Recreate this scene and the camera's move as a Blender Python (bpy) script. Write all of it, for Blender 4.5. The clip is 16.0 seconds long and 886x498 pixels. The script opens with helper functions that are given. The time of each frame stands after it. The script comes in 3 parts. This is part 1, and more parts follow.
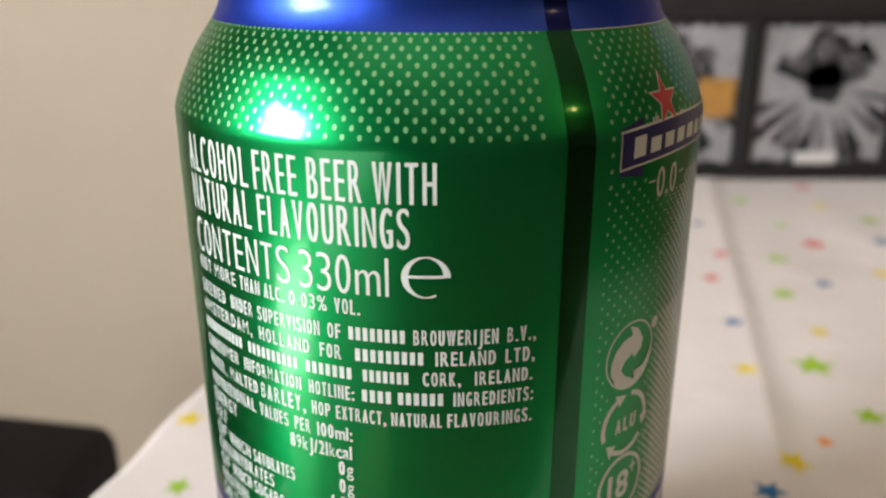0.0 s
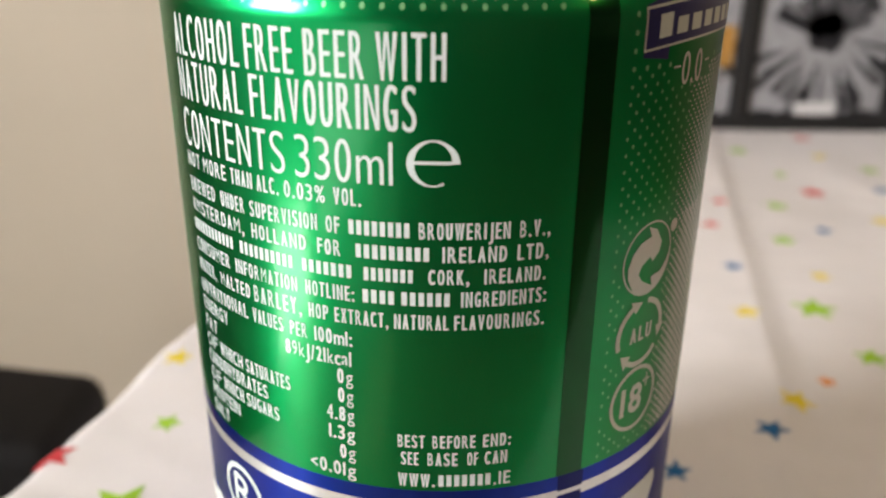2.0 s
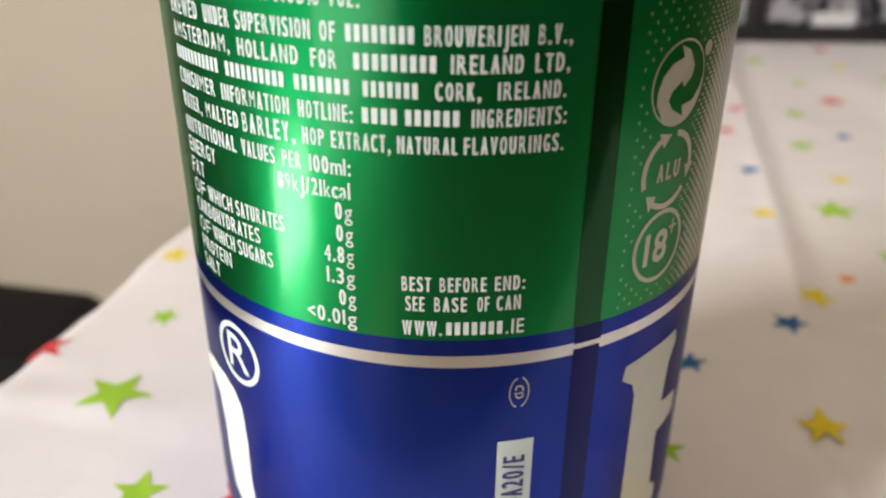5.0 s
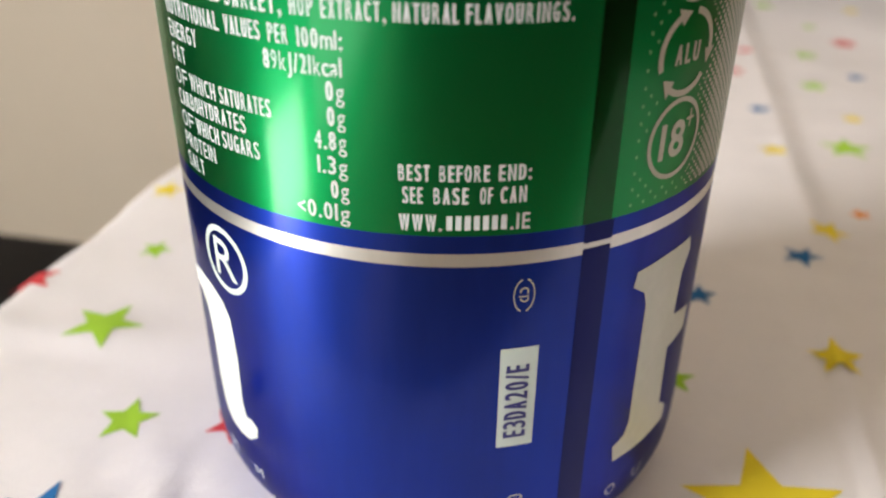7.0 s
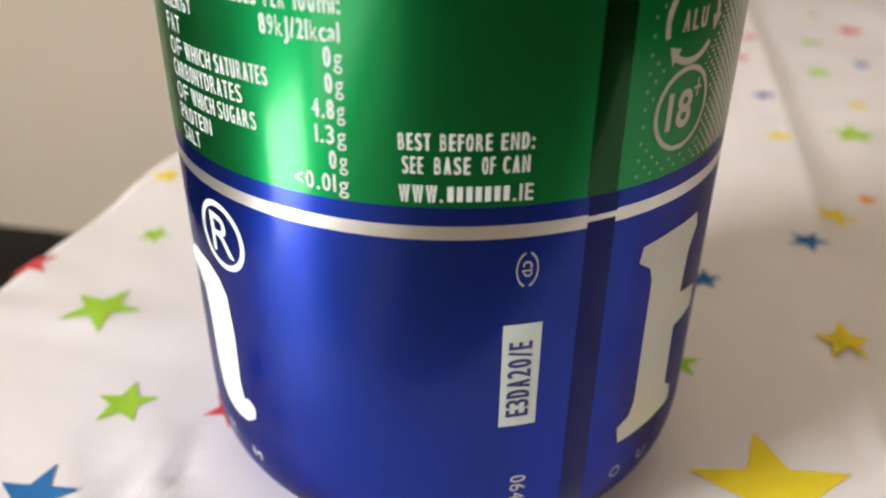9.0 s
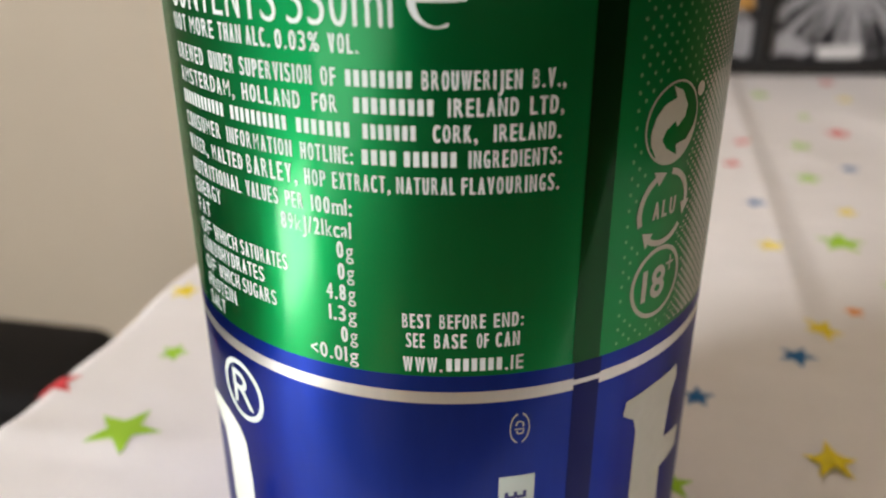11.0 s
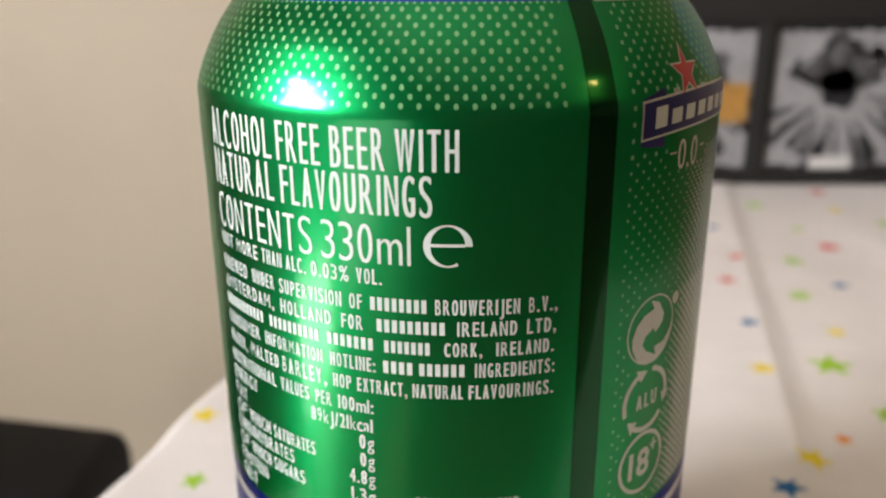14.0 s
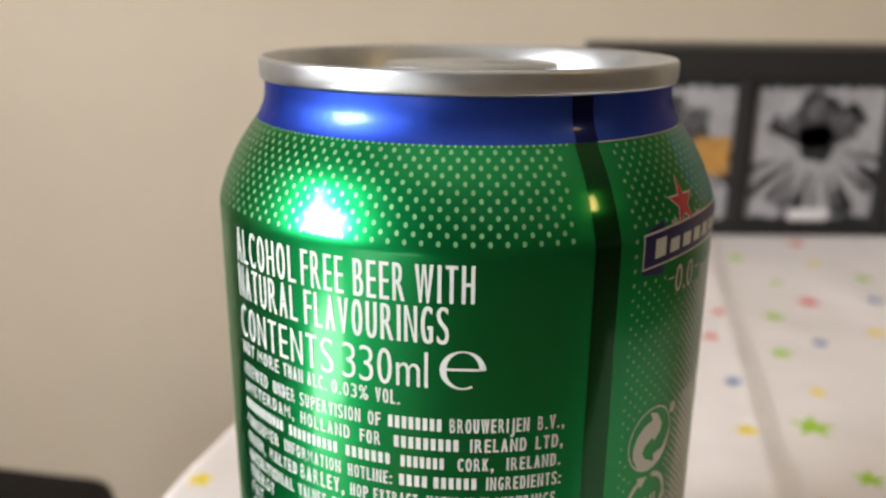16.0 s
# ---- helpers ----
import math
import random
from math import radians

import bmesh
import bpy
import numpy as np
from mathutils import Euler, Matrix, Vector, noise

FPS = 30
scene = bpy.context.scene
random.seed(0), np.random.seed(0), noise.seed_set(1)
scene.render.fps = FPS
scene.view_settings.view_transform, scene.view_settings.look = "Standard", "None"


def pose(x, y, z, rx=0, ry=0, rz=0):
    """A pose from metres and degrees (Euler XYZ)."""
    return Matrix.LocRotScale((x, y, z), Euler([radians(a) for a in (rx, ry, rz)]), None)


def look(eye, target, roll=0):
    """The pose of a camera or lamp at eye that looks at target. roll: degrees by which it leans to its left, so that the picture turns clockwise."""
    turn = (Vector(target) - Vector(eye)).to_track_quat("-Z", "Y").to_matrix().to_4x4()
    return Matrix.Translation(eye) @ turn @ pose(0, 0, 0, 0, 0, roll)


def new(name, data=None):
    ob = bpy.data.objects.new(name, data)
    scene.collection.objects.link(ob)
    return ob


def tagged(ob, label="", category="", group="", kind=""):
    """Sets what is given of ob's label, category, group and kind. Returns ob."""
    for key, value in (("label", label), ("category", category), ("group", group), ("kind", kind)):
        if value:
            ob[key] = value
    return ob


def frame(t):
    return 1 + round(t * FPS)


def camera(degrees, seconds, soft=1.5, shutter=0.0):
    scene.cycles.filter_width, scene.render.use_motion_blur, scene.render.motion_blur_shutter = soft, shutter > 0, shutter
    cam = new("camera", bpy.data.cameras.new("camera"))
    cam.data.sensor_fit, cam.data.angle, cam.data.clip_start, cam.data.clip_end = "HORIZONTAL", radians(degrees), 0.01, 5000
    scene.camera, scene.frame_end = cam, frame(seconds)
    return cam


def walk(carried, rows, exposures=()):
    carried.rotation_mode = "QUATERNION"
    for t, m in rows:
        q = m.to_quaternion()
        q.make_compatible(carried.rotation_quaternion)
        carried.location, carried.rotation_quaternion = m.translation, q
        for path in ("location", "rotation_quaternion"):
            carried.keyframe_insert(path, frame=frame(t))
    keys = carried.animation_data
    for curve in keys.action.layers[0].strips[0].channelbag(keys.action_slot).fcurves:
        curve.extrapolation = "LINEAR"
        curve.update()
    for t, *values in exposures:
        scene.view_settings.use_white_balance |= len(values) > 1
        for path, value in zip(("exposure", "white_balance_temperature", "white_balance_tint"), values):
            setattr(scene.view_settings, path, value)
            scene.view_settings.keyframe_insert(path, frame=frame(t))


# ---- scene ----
# ---- camera ----
cam = camera(56.66, 16.0, soft=2.2)
cam.data.dof.use_dof, cam.data.dof.focus_distance, cam.data.dof.aperture_fstop = True, 0.083, 22.0
# seconds, eye in metres, then degrees: pitch from straight down, heading, roll
ROWS = [
    (0.00, 0.00000, -0.10809, 0.11456, 70.30, -0.27, -0.01),
    (0.50, -0.00057, -0.10710, 0.11235, 69.93, -0.50, 0.18),
    (1.00, -0.00074, -0.10643, 0.11040, 69.39, -0.65, 0.29),
    (1.50, -0.00141, -0.10540, 0.10785, 68.62, -0.89, 0.42),
    (2.00, -0.00165, -0.10475, 0.10569, 67.78, -1.03, 0.60),
    (2.50, -0.00161, -0.10413, 0.10336, 66.84, -0.91, 0.49),
    (3.00, -0.00168, -0.10379, 0.10131, 65.94, -0.73, 0.46),
    (3.50, -0.00195, -0.10316, 0.09900, 65.25, -0.77, 0.49),
    (4.00, -0.00167, -0.10273, 0.09698, 64.63, -0.69, 0.44),
    (4.75, -0.00176, -0.10196, 0.09388, 63.74, -0.71, 0.46),
    (5.60, -0.00194, -0.10114, 0.09056, 62.81, -0.77, 0.54),
    (6.50, -0.00192, -0.10028, 0.08694, 61.68, -0.76, 0.56),
    (7.00, -0.00166, -0.09960, 0.08406, 60.93, -0.69, 0.54),
    (7.50, -0.00167, -0.09932, 0.08272, 60.25, -0.65, 0.52),
    (8.00, -0.00163, -0.09852, 0.08039, 59.76, -0.65, 0.58),
    (8.60, -0.00158, -0.09848, 0.08010, 59.88, -0.59, 0.52),
    (9.25, -0.00147, -0.09946, 0.08300, 61.34, -0.45, 0.33),
    (9.90, -0.00128, -0.10092, 0.08746, 63.33, -0.26, 0.09),
    (10.50, -0.00102, -0.10220, 0.09140, 64.88, -0.06, -0.07),
    (11.00, -0.00067, -0.10285, 0.09387, 65.73, 0.17, -0.21),
    (11.50, -0.00053, -0.10401, 0.09699, 66.84, 0.29, -0.26),
    (12.00, -0.00037, -0.10537, 0.10040, 67.86, 0.39, -0.33),
    (12.50, -0.00064, -0.10639, 0.10287, 68.62, 0.44, -0.25),
    (13.00, -0.00073, -0.10742, 0.10523, 69.42, 0.43, -0.15),
    (13.50, -0.00086, -0.10871, 0.10799, 70.25, 0.61, -0.17),
    (14.00, -0.00107, -0.10974, 0.11048, 71.24, 0.55, -0.25),
    (14.50, -0.00127, -0.11104, 0.11315, 72.13, 0.61, -0.16),
    (15.00, -0.00245, -0.11129, 0.11476, 72.80, 0.08, 0.40),
    (15.50, -0.00434, -0.11095, 0.11716, 73.07, -0.77, 0.58),
    (16.00, -0.00469, -0.11207, 0.12169, 73.32, -0.84, 0.52),
]
EXPOSURES = [(0.0, 0.42), (2.0, 0.49), (8.2, 0.49), (10.5, 0.41), (11.5, 0.27), (12.1, 0.45), (16.0, 0.44)]
walk(cam, [(t, pose(x, y, z, rx, 0, rz) @ pose(0, 0, 0, 0, 0, roll)) for t, x, y, z, rx, rz, roll in ROWS], EXPOSURES)

# ---- world and light ----
ROOM_W, ROOM_E, ROOM_S, ROOM_N, FLOOR, CEIL = -1.30, 6.50, -5.00, 0.66, -0.75, 1.75
WIN_Y0, WIN_Y1, WIN_Z0, WIN_Z1 = -0.94, -0.27, FLOOR, 1.00

world = bpy.data.worlds.new("world")
scene.world = world
world.use_nodes = True
sky = world.node_tree.nodes.new("ShaderNodeTexSky")
sky.sky_type, sky.sun_disc = "NISHITA", False
sky.sun_elevation, sky.sun_rotation = radians(56), radians(-53)
world.node_tree.links.new(sky.outputs[0], world.node_tree.nodes["Background"].inputs[0])
world.node_tree.nodes["Background"].inputs[1].default_value = 0.08

LOW_Y0, LOW_Y1, LOW_Z1 = -3.60, -1.05, -0.12


def daylight(name, z0, z1, energy, color, y0=WIN_Y0, y1=WIN_Y1):
    """Daylight standing in an opening of the west wall, or the added low fill."""
    lamp = bpy.data.lights.new(name, "AREA")
    lamp.shape, lamp.size, lamp.size_y = "RECTANGLE", y1 - y0 - 0.06, z1 - z0
    lamp.energy, lamp.color, lamp.spread = energy, color, radians(155)
    y, z = (y0 + y1) / 2, (z0 + z1) / 2
    new(name, lamp).matrix_world = look((ROOM_W - 0.10, y, z), (0, y, z))


daylight("sky_through_door", 0.36, WIN_Z1 - 0.18, 31.0, (1.0, 0.99, 0.98))
daylight("ground_through_door", WIN_Z0 + 0.03, -0.45, 4.0, (1.0, 0.99, 0.95), WIN_Y0, -0.38)
# added fill with no known source: widens the streak on the lower can
daylight("low_fill_light", WIN_Z0 + 0.13, LOW_Z1 - 0.03, 8.0, (1.0, 0.99, 0.95), LOW_Y0, LOW_Y1)

sun = bpy.data.lights.new("sun", "SUN")
sun.energy, sun.angle, sun.color = 5.0, radians(0.5), (1.0, 0.95, 0.88)
new("sun", sun).matrix_world = look((-3.0, 1.6, 4.0), (-3.0 + 0.80, 1.6 - 0.60, 4.0 - 1.48))

bulb = bpy.data.lights.new("warm_bulb", "POINT")
bulb.energy, bulb.color, bulb.shadow_soft_size = 2.7, (1.0, 0.64, 0.22), 0.035
new("warm_bulb", bulb).location = (1.40, -0.78, 0.95)


# ---- materials ----
def material(name, color, rough=0.5, metal=0.0, vary=0.0, scale=200.0, bump=0.0, bump_scale=800.0, coat=0.0, coat_rough=0.1,
             stretch=(1, 1, 1), second=None, rough_vary=0.0, sheen=0.0, aniso=0.0, edge=None, spec=0.5):
    m = bpy.data.materials.new(name)
    m.use_nodes = True
    nodes, links = m.node_tree.nodes, m.node_tree.links
    p = nodes["Principled BSDF"]
    p.inputs["Roughness"].default_value, p.inputs["Metallic"].default_value = rough, metal
    p.inputs["Coat Weight"].default_value, p.inputs["Coat Roughness"].default_value = coat, coat_rough
    p.inputs["Sheen Weight"].default_value = sheen
    p.inputs["Anisotropic"].default_value = aniso
    p.inputs["Specular IOR Level"].default_value = spec
    if edge:
        p.inputs["Specular Tint"].default_value = (*edge, 1)
    p.inputs["Base Color"].default_value = (*color, 1)
    place = nodes.new("ShaderNodeTexCoord")
    mapping = nodes.new("ShaderNodeMapping")
    mapping.inputs["Scale"].default_value = stretch
    links.new(place.outputs["Object"], mapping.inputs["Vector"])
    if vary or rough_vary:
        big, fine = nodes.new("ShaderNodeTexNoise"), nodes.new("ShaderNodeTexNoise")
        big.inputs["Scale"].default_value, big.inputs["Detail"].default_value = scale, 4
        fine.inputs["Scale"].default_value, fine.inputs["Detail"].default_value = scale * 9, 3
        both = nodes.new("ShaderNodeMath")
        both.operation = "MULTIPLY_ADD"
        both.inputs[1].default_value = 0.35
        for n in (big, fine):
            links.new(mapping.outputs[0], n.inputs["Vector"])
        links.new(fine.outputs["Fac"], both.inputs[0])
        links.new(big.outputs["Fac"], both.inputs[2])
        span = nodes.new("ShaderNodeMapRange")
        span.inputs["From Min"].default_value, span.inputs["From Max"].default_value = 0.40, 0.95
        links.new(both.outputs[0], span.inputs["Value"])
        if vary:
            mix = nodes.new("ShaderNodeMix")
            mix.data_type = "RGBA"
            mix.inputs[6].default_value = (*color, 1)
            mix.inputs[7].default_value = (*(second or [c * (1 - vary) for c in color]), 1)
            links.new(span.outputs[0], mix.inputs[0])
            links.new(mix.outputs[2], p.inputs["Base Color"])
        if rough_vary:
            r = nodes.new("ShaderNodeMapRange")
            r.inputs["To Min"].default_value, r.inputs["To Max"].default_value = rough - rough_vary, rough + rough_vary
            links.new(span.outputs[0], r.inputs["Value"])
            links.new(r.outputs[0], p.inputs["Roughness"])
    if bump:
        n, b = nodes.new("ShaderNodeTexNoise"), nodes.new("ShaderNodeBump")
        n.inputs["Scale"].default_value, n.inputs["Detail"].default_value = bump_scale, 0.5 if bump >= 0.6 else 5
        b.inputs["Strength"].default_value, b.inputs["Distance"].default_value = min(1.0, bump), 0.0004 * max(1.0, bump)
        links.new(mapping.outputs[0], n.inputs["Vector"])
        links.new(n.outputs["Fac"], b.inputs["Height"])
        links.new(b.outputs[0], p.inputs["Normal"])
    return m


STREAK = (1, 1, 0.16)
GREEN = material("green_metallic_ink", (0.004, 0.255, 0.068), 0.33, 1.0, 0.14, 60, 0.08, 60, 0.50, 0.12, STREAK, rough_vary=0.025, edge=(0.05, 0.20, 0.09))
GREEN_OVER = material("green_ink_overlap", (0.0016, 0.055, 0.012), 0.20, 1.0, 0.05, 500, 0.0, 2500, 0.35, 0.07, STREAK)
BLUE = material("blue_metallic_ink", (0.012, 0.041, 0.36), 0.35, 1.0, 0.36, 60, 0.10, 60, 0.35, 0.14, STREAK, rough_vary=0.04, edge=(0.08, 0.11, 0.30))
NECK_BLUE = material("blue_neck_ink", (0.026, 0.070, 0.46), 0.42, 1.0, 0.14, 160, 0.22, 260, 0.30, 0.16, STREAK, rough_vary=0.06, edge=(0.12, 0.16, 0.40))
BLUE_OVER = material("blue_ink_overlap", (0.006, 0.010, 0.09), 0.28, 1.0, 0.08, 500, 0.004, 2500, 0.15, 0.10, STREAK)
SILVER = material("bare_printed_aluminium", (0.72, 0.72, 0.70), 0.36, 1.0, 0.10, 600, 0.03, 2000, 0.4, 0.12, STREAK)
ALU = material("brushed_aluminium", (0.57, 0.60, 0.64), 0.36, 1.0, 0.09, 260, 0.02, 900, stretch=(1, 1, 2.5), rough_vary=0.07)
WHITE_INK = material("white_ink", (0.57, 0.65, 0.62), 0.42, 0.0, 0.06, 900, coat=0.4, coat_rough=0.15)
CREAM_INK = material("cream_white_ink", (0.68, 0.71, 0.66), 0.42, 0.0, 0.08, 700, coat=0.4, coat_rough=0.15)
GREY_INK = material("silver_grey_ink", (0.56, 0.57, 0.50), 0.40, 0.2, 0.08, 900, coat=0.4, coat_rough=0.15)
LIME_INK = material("pale_green_dots", (0.18, 0.50, 0.22), 0.40, 0.5, 0.08, 900, coat=0.4, coat_rough=0.15)
TEAL_INK = material("teal_metallic_ink", (0.004, 0.21, 0.21), 0.36, 1.0, 0.12, 500)
MIST_INK = material("dull_green_dots", (0.56, 0.60, 0.52), 0.40, 0.3, 0.08, 900, coat=0.4, coat_rough=0.15)
RED_INK = material("red_ink", (0.50, 0.020, 0.022), 0.40, 0.3, 0.08, 900, coat=0.4, coat_rough=0.15)
NAVY_INK = material("navy_ink", (0.018, 0.016, 0.10), 0.40, 0.5, 0.08, 900, coat=0.15, coat_rough=0.15)
CODE_INK = material("blue_code_ink", (0.03, 0.03, 0.16), 0.5, 0, 0.08, 900)
DIM_INK = material("dim_blue_print", (0.55, 0.57, 0.68), 0.4, 0.1, 0.1, 900)
CLOTH = material("white_printed_cloth", (0.83, 0.785, 0.785), 0.55, 0.0, 0.07, 60, 0.25, 2600, coat=0.35, coat_rough=0.32)
STAR_INKS = {
    "lime": material("lime_print", (0.36, 0.62, 0.03), 0.8, 0, 0.10, 300, 0.3, 2600),
    "yellow": material("yellow_print", (0.88, 0.69, 0.02), 0.8, 0, 0.10, 300, 0.3, 2600),
    "blue": material("blue_print", (0.008, 0.14, 0.38), 0.8, 0, 0.10, 300, 0.3, 2600),
    "red": material("red_print", (0.68, 0.05, 0.06), 0.8, 0, 0.10, 300, 0.3, 2600),
    "orange": material("orange_print", (0.85, 0.30, 0.05), 0.8, 0, 0.10, 300, 0.3, 2600),
}
WALL = material("cream_wall_paint", (0.66, 0.575, 0.46), 0.75, 0, 0.06, 2.5, 0.15, 240, second=(0.62, 0.54, 0.43))
CEILING = material("cream_ceiling_paint", (0.86, 0.81, 0.73), 0.8, 0, 0.05, 3, 0.1, 200)
FLOORING = material("oak_floorboards", (0.38, 0.28, 0.18), 0.42, 0, 0.35, 6, 0.1, 90, stretch=(1, 8, 1))
WOOD = material("brown_table_wood", (0.20, 0.11, 0.06), 0.45, 0, 0.3, 12, 0.1, 120, stretch=(8, 1, 1))
LEATHER = material("black_leather", (0.010, 0.009, 0.009), 0.6, 0, 0.2, 60, 0.4, 500, spec=0.12)
BLACK = material("black_satin_board", (0.009, 0.0085, 0.0085), 0.65, 0, 0.2, 40, 0.2, 500)
CARD_DARK = material("dark_printed_card", (0.013, 0.013, 0.017), 0.65, 0, 0.2, 80)
CARD_LIGHT = material("pale_grey_print", (0.36, 0.355, 0.375), 0.55, 0, 0.35, 120)
CARD_GREY = material("grey_print", (0.06, 0.06, 0.066), 0.6, 0, 0.35, 150)
CARD_WHITE = material("white_print", (0.62, 0.61, 0.61), 0.55, 0, 0.1, 120)
CARD_AMBER = material("amber_print", (0.48, 0.25, 0.06), 0.55, 0, 0.3, 90)
PVC = material("white_window_plastic", (0.75, 0.75, 0.73), 0.4, 0, 0.05, 20)


# ---- mesh helpers ----
def finish(name, bm, mat, parent=None, label="", smooth=False):
    me = bpy.data.meshes.new(name)
    bm.to_mesh(me)
    bm.free()
    for m in (mat if isinstance(mat, (list, tuple)) else [mat]):
        me.materials.append(m)
    if smooth:
        for f in me.polygons:
            f.use_smooth = True
    ob = new(name, me)
    if parent:
        ob.parent = parent
    if label:
        tagged(ob, label)
    return ob


def part(name, bm, mat, parent, label="", smooth=False):
    return finish(name, bm, mat, parent, label, smooth)


def block(x0, x1, y0, y1, z0, z1, bevel=0.0, segments=2):
    bm = bmesh.new()
    bmesh.ops.create_cube(bm, size=1)
    for v in bm.verts:
        v.co = ((x0 + x1) / 2 + v.co.x * (x1 - x0), (y0 + y1) / 2 + v.co.y * (y1 - y0), (z0 + z1) / 2 + v.co.z * (z1 - z0))
    if bevel:
        bmesh.ops.bevel(bm, geom=bm.edges[:], offset=bevel, segments=segments, profile=0.5, affect="EDGES")
    return bm


def empty(name, x=0, y=0, z=0):
    ob = new(name)
    ob.location = (x, y, z)
    return ob


# ---- room ----
def room():
    t = 0.15
    tagged(finish("floor", block(ROOM_W - t, ROOM_E + t, ROOM_S - t, ROOM_N + t, FLOOR - 0.1, FLOOR), FLOORING), "pale oak wooden floor under the table", "floor", kind="structure")
    tagged(finish("ceiling", block(ROOM_W - t, ROOM_E + t, ROOM_S - t, ROOM_N + t, CEIL, CEIL + 0.1), CEILING), "plain cream painted ceiling of the room", "ceiling", kind="structure")
    tagged(finish("wall_north", block(ROOM_W - t, ROOM_E + t, ROOM_N, ROOM_N + t, FLOOR, CEIL), WALL), "plain cream painted wall behind the table", "wall", kind="structure")
    tagged(finish("wall_south", block(ROOM_W - t, ROOM_E + t, ROOM_S - t, ROOM_S, FLOOR, CEIL), WALL), "plain cream painted wall", "wall", kind="structure")
    tagged(finish("wall_east", block(ROOM_E, ROOM_E + t, ROOM_S, ROOM_N, FLOOR, CEIL), WALL), "plain cream painted wall", "wall", kind="structure")
    bm = bmesh.new()
    for y0, y1, z0, z1 in ((ROOM_S, LOW_Y0, FLOOR, CEIL), (LOW_Y0, LOW_Y1, LOW_Z1, CEIL), (LOW_Y0, LOW_Y1, FLOOR, FLOOR + 0.10), (LOW_Y1, WIN_Y0, FLOOR, CEIL), (WIN_Y1, ROOM_N, FLOOR, CEIL), (WIN_Y0, WIN_Y1, WIN_Z1, CEIL)):
        piece = block(ROOM_W - t, ROOM_W, y0, y1, z0, z1)
        me = bpy.data.meshes.new("piece")
        piece.to_mesh(me)
        piece.free()
        bm.from_mesh(me)
    tagged(finish("wall_west", bm, WALL), "cream painted wall with a door opening and an added low fill opening", "wall", kind="structure")
    win = tagged(empty("door_1", ROOM_W - 0.05, (WIN_Y0 + WIN_Y1) / 2, WIN_Z0), "white glazed door letting in daylight", "door", kind="structure")
    h, w, b = WIN_Z1 - WIN_Z0, (WIN_Y1 - WIN_Y0) / 2, 0.03
    for y0, y1, z0, z1 in ((-w, -w + b, 0, h), (w - b, w, 0, h), (-w + b, w - b, 0, b), (-w + b, w - b, h - b, h)):
        part("door_frame", block(-0.03, 0.03, y0, y1, z0, z1, 0.004), PVC, win)
    # unseen blocker, added to part the can's highlight into upper and lower
    part("door_light_block", block(-0.02, 0.02, -w + b, w - b, 0.31, 1.10, 0.004), PVC, win, "unseen solid middle panel, added to shape the light")
    # unseen opening, added only to hold the low fill lamp
    low = tagged(empty("fill_opening", ROOM_W - 0.05, (LOW_Y0 + LOW_Y1) / 2, FLOOR + 0.10), "unseen white-framed opening near the floor, added for fill light", "window", kind="structure")
    h, w = LOW_Z1 - FLOOR - 0.10, (LOW_Y1 - LOW_Y0) / 2
    for y0, y1, z0, z1 in ((-w, -w + b, 0, h), (w - b, w, 0, h), (-w + b, w - b, 0, b), (-w + b, w - b, h - b, h)):
        part("opening_frame", block(-0.03, 0.03, y0, y1, z0, z1, 0.004), PVC, low)


room()

# ---- table and cloth: u runs across the table from its edge, v along it ----
UX, UY = 0.9722, -0.2340
EDGE_U, FAR_U, NEAR_V, FAR_V = -0.0858, 0.235, -0.068, 0.46
CREASE_U = 0.0652


def from_uv(u, v):
    return u * UX - v * UY, u * UY + v * UX


def to_uv(x, y):
    return x * UX + y * UY, -x * UY + y * UX


def cloth_height(x, y):
    """The lie of the cloth: one pressed fold, a second faint one, soft wrinkles; flat under the can."""
    u, v = to_uv(x, y)
    away = min(1.0, max(0.0, (math.hypot(x, y) - 0.032) / 0.03))
    line = CREASE_U - 0.0045 * (1 / (1 + math.exp((v - 0.05) / 0.012)))
    d = u - line
    fall = min(1.0, max(0.0, d / 0.009))
    fold = 0.0011 * ((1 - fall * fall * (3 - 2 * fall)) if d > 0 else math.exp(-(d / 0.024) ** 2)) + (0.0008 if v < 0.03 else 0.0004) * math.exp(-(d / 0.0015) ** 2)
    cross = 0.0007 * math.exp(-((v - 0.012 - 0.1 * u) / 0.004) ** 2)
    soft = 0.0011 * noise.noise((x * 22, y * 14, 3.1)) + 0.0004 * noise.noise((x * 60 + y * 30, y * 55, 7.7))
    near_edge = 0.0012 * math.exp(-((u - EDGE_U) / 0.02)) * noise.noise((v * 30, 1.3, 0.2))
    ripple = 0.0009 * min(1, max(0, (math.hypot(x, y) - 0.033) / 0.008)) * math.exp(-((x + 0.038) / 0.014) ** 2 - ((y + 0.022) / 0.012) ** 2) * math.sin((x * 0.85 + y * 0.5) * 560 + 4 * noise.noise((x * 90, y * 90, 2)))
    soft += 0.0003 * noise.noise((u * 40, v * 180, 9.0))
    run = x - 0.0595 - 0.18 * (y + 0.0094) - 0.002 * noise.noise((y * 60, 4, 4))
    groove = -0.0011 * math.exp(-(run / 0.0012) ** 2) * (1 if y < 0.006 else math.exp(-((y - 0.006) / 0.008) ** 2))
    crumple = 0.0005 * min(1, max(0, (math.hypot(x, y) - 0.033) / 0.008)) * math.exp(-((x + 0.044) / 0.018) ** 2 - ((y + 0.016) / 0.018) ** 2) * noise.noise((x * 230, y * 260, 1.7))
    return away * (fold + cross + soft + near_edge + groove) + 0.6 * ripple + crumple


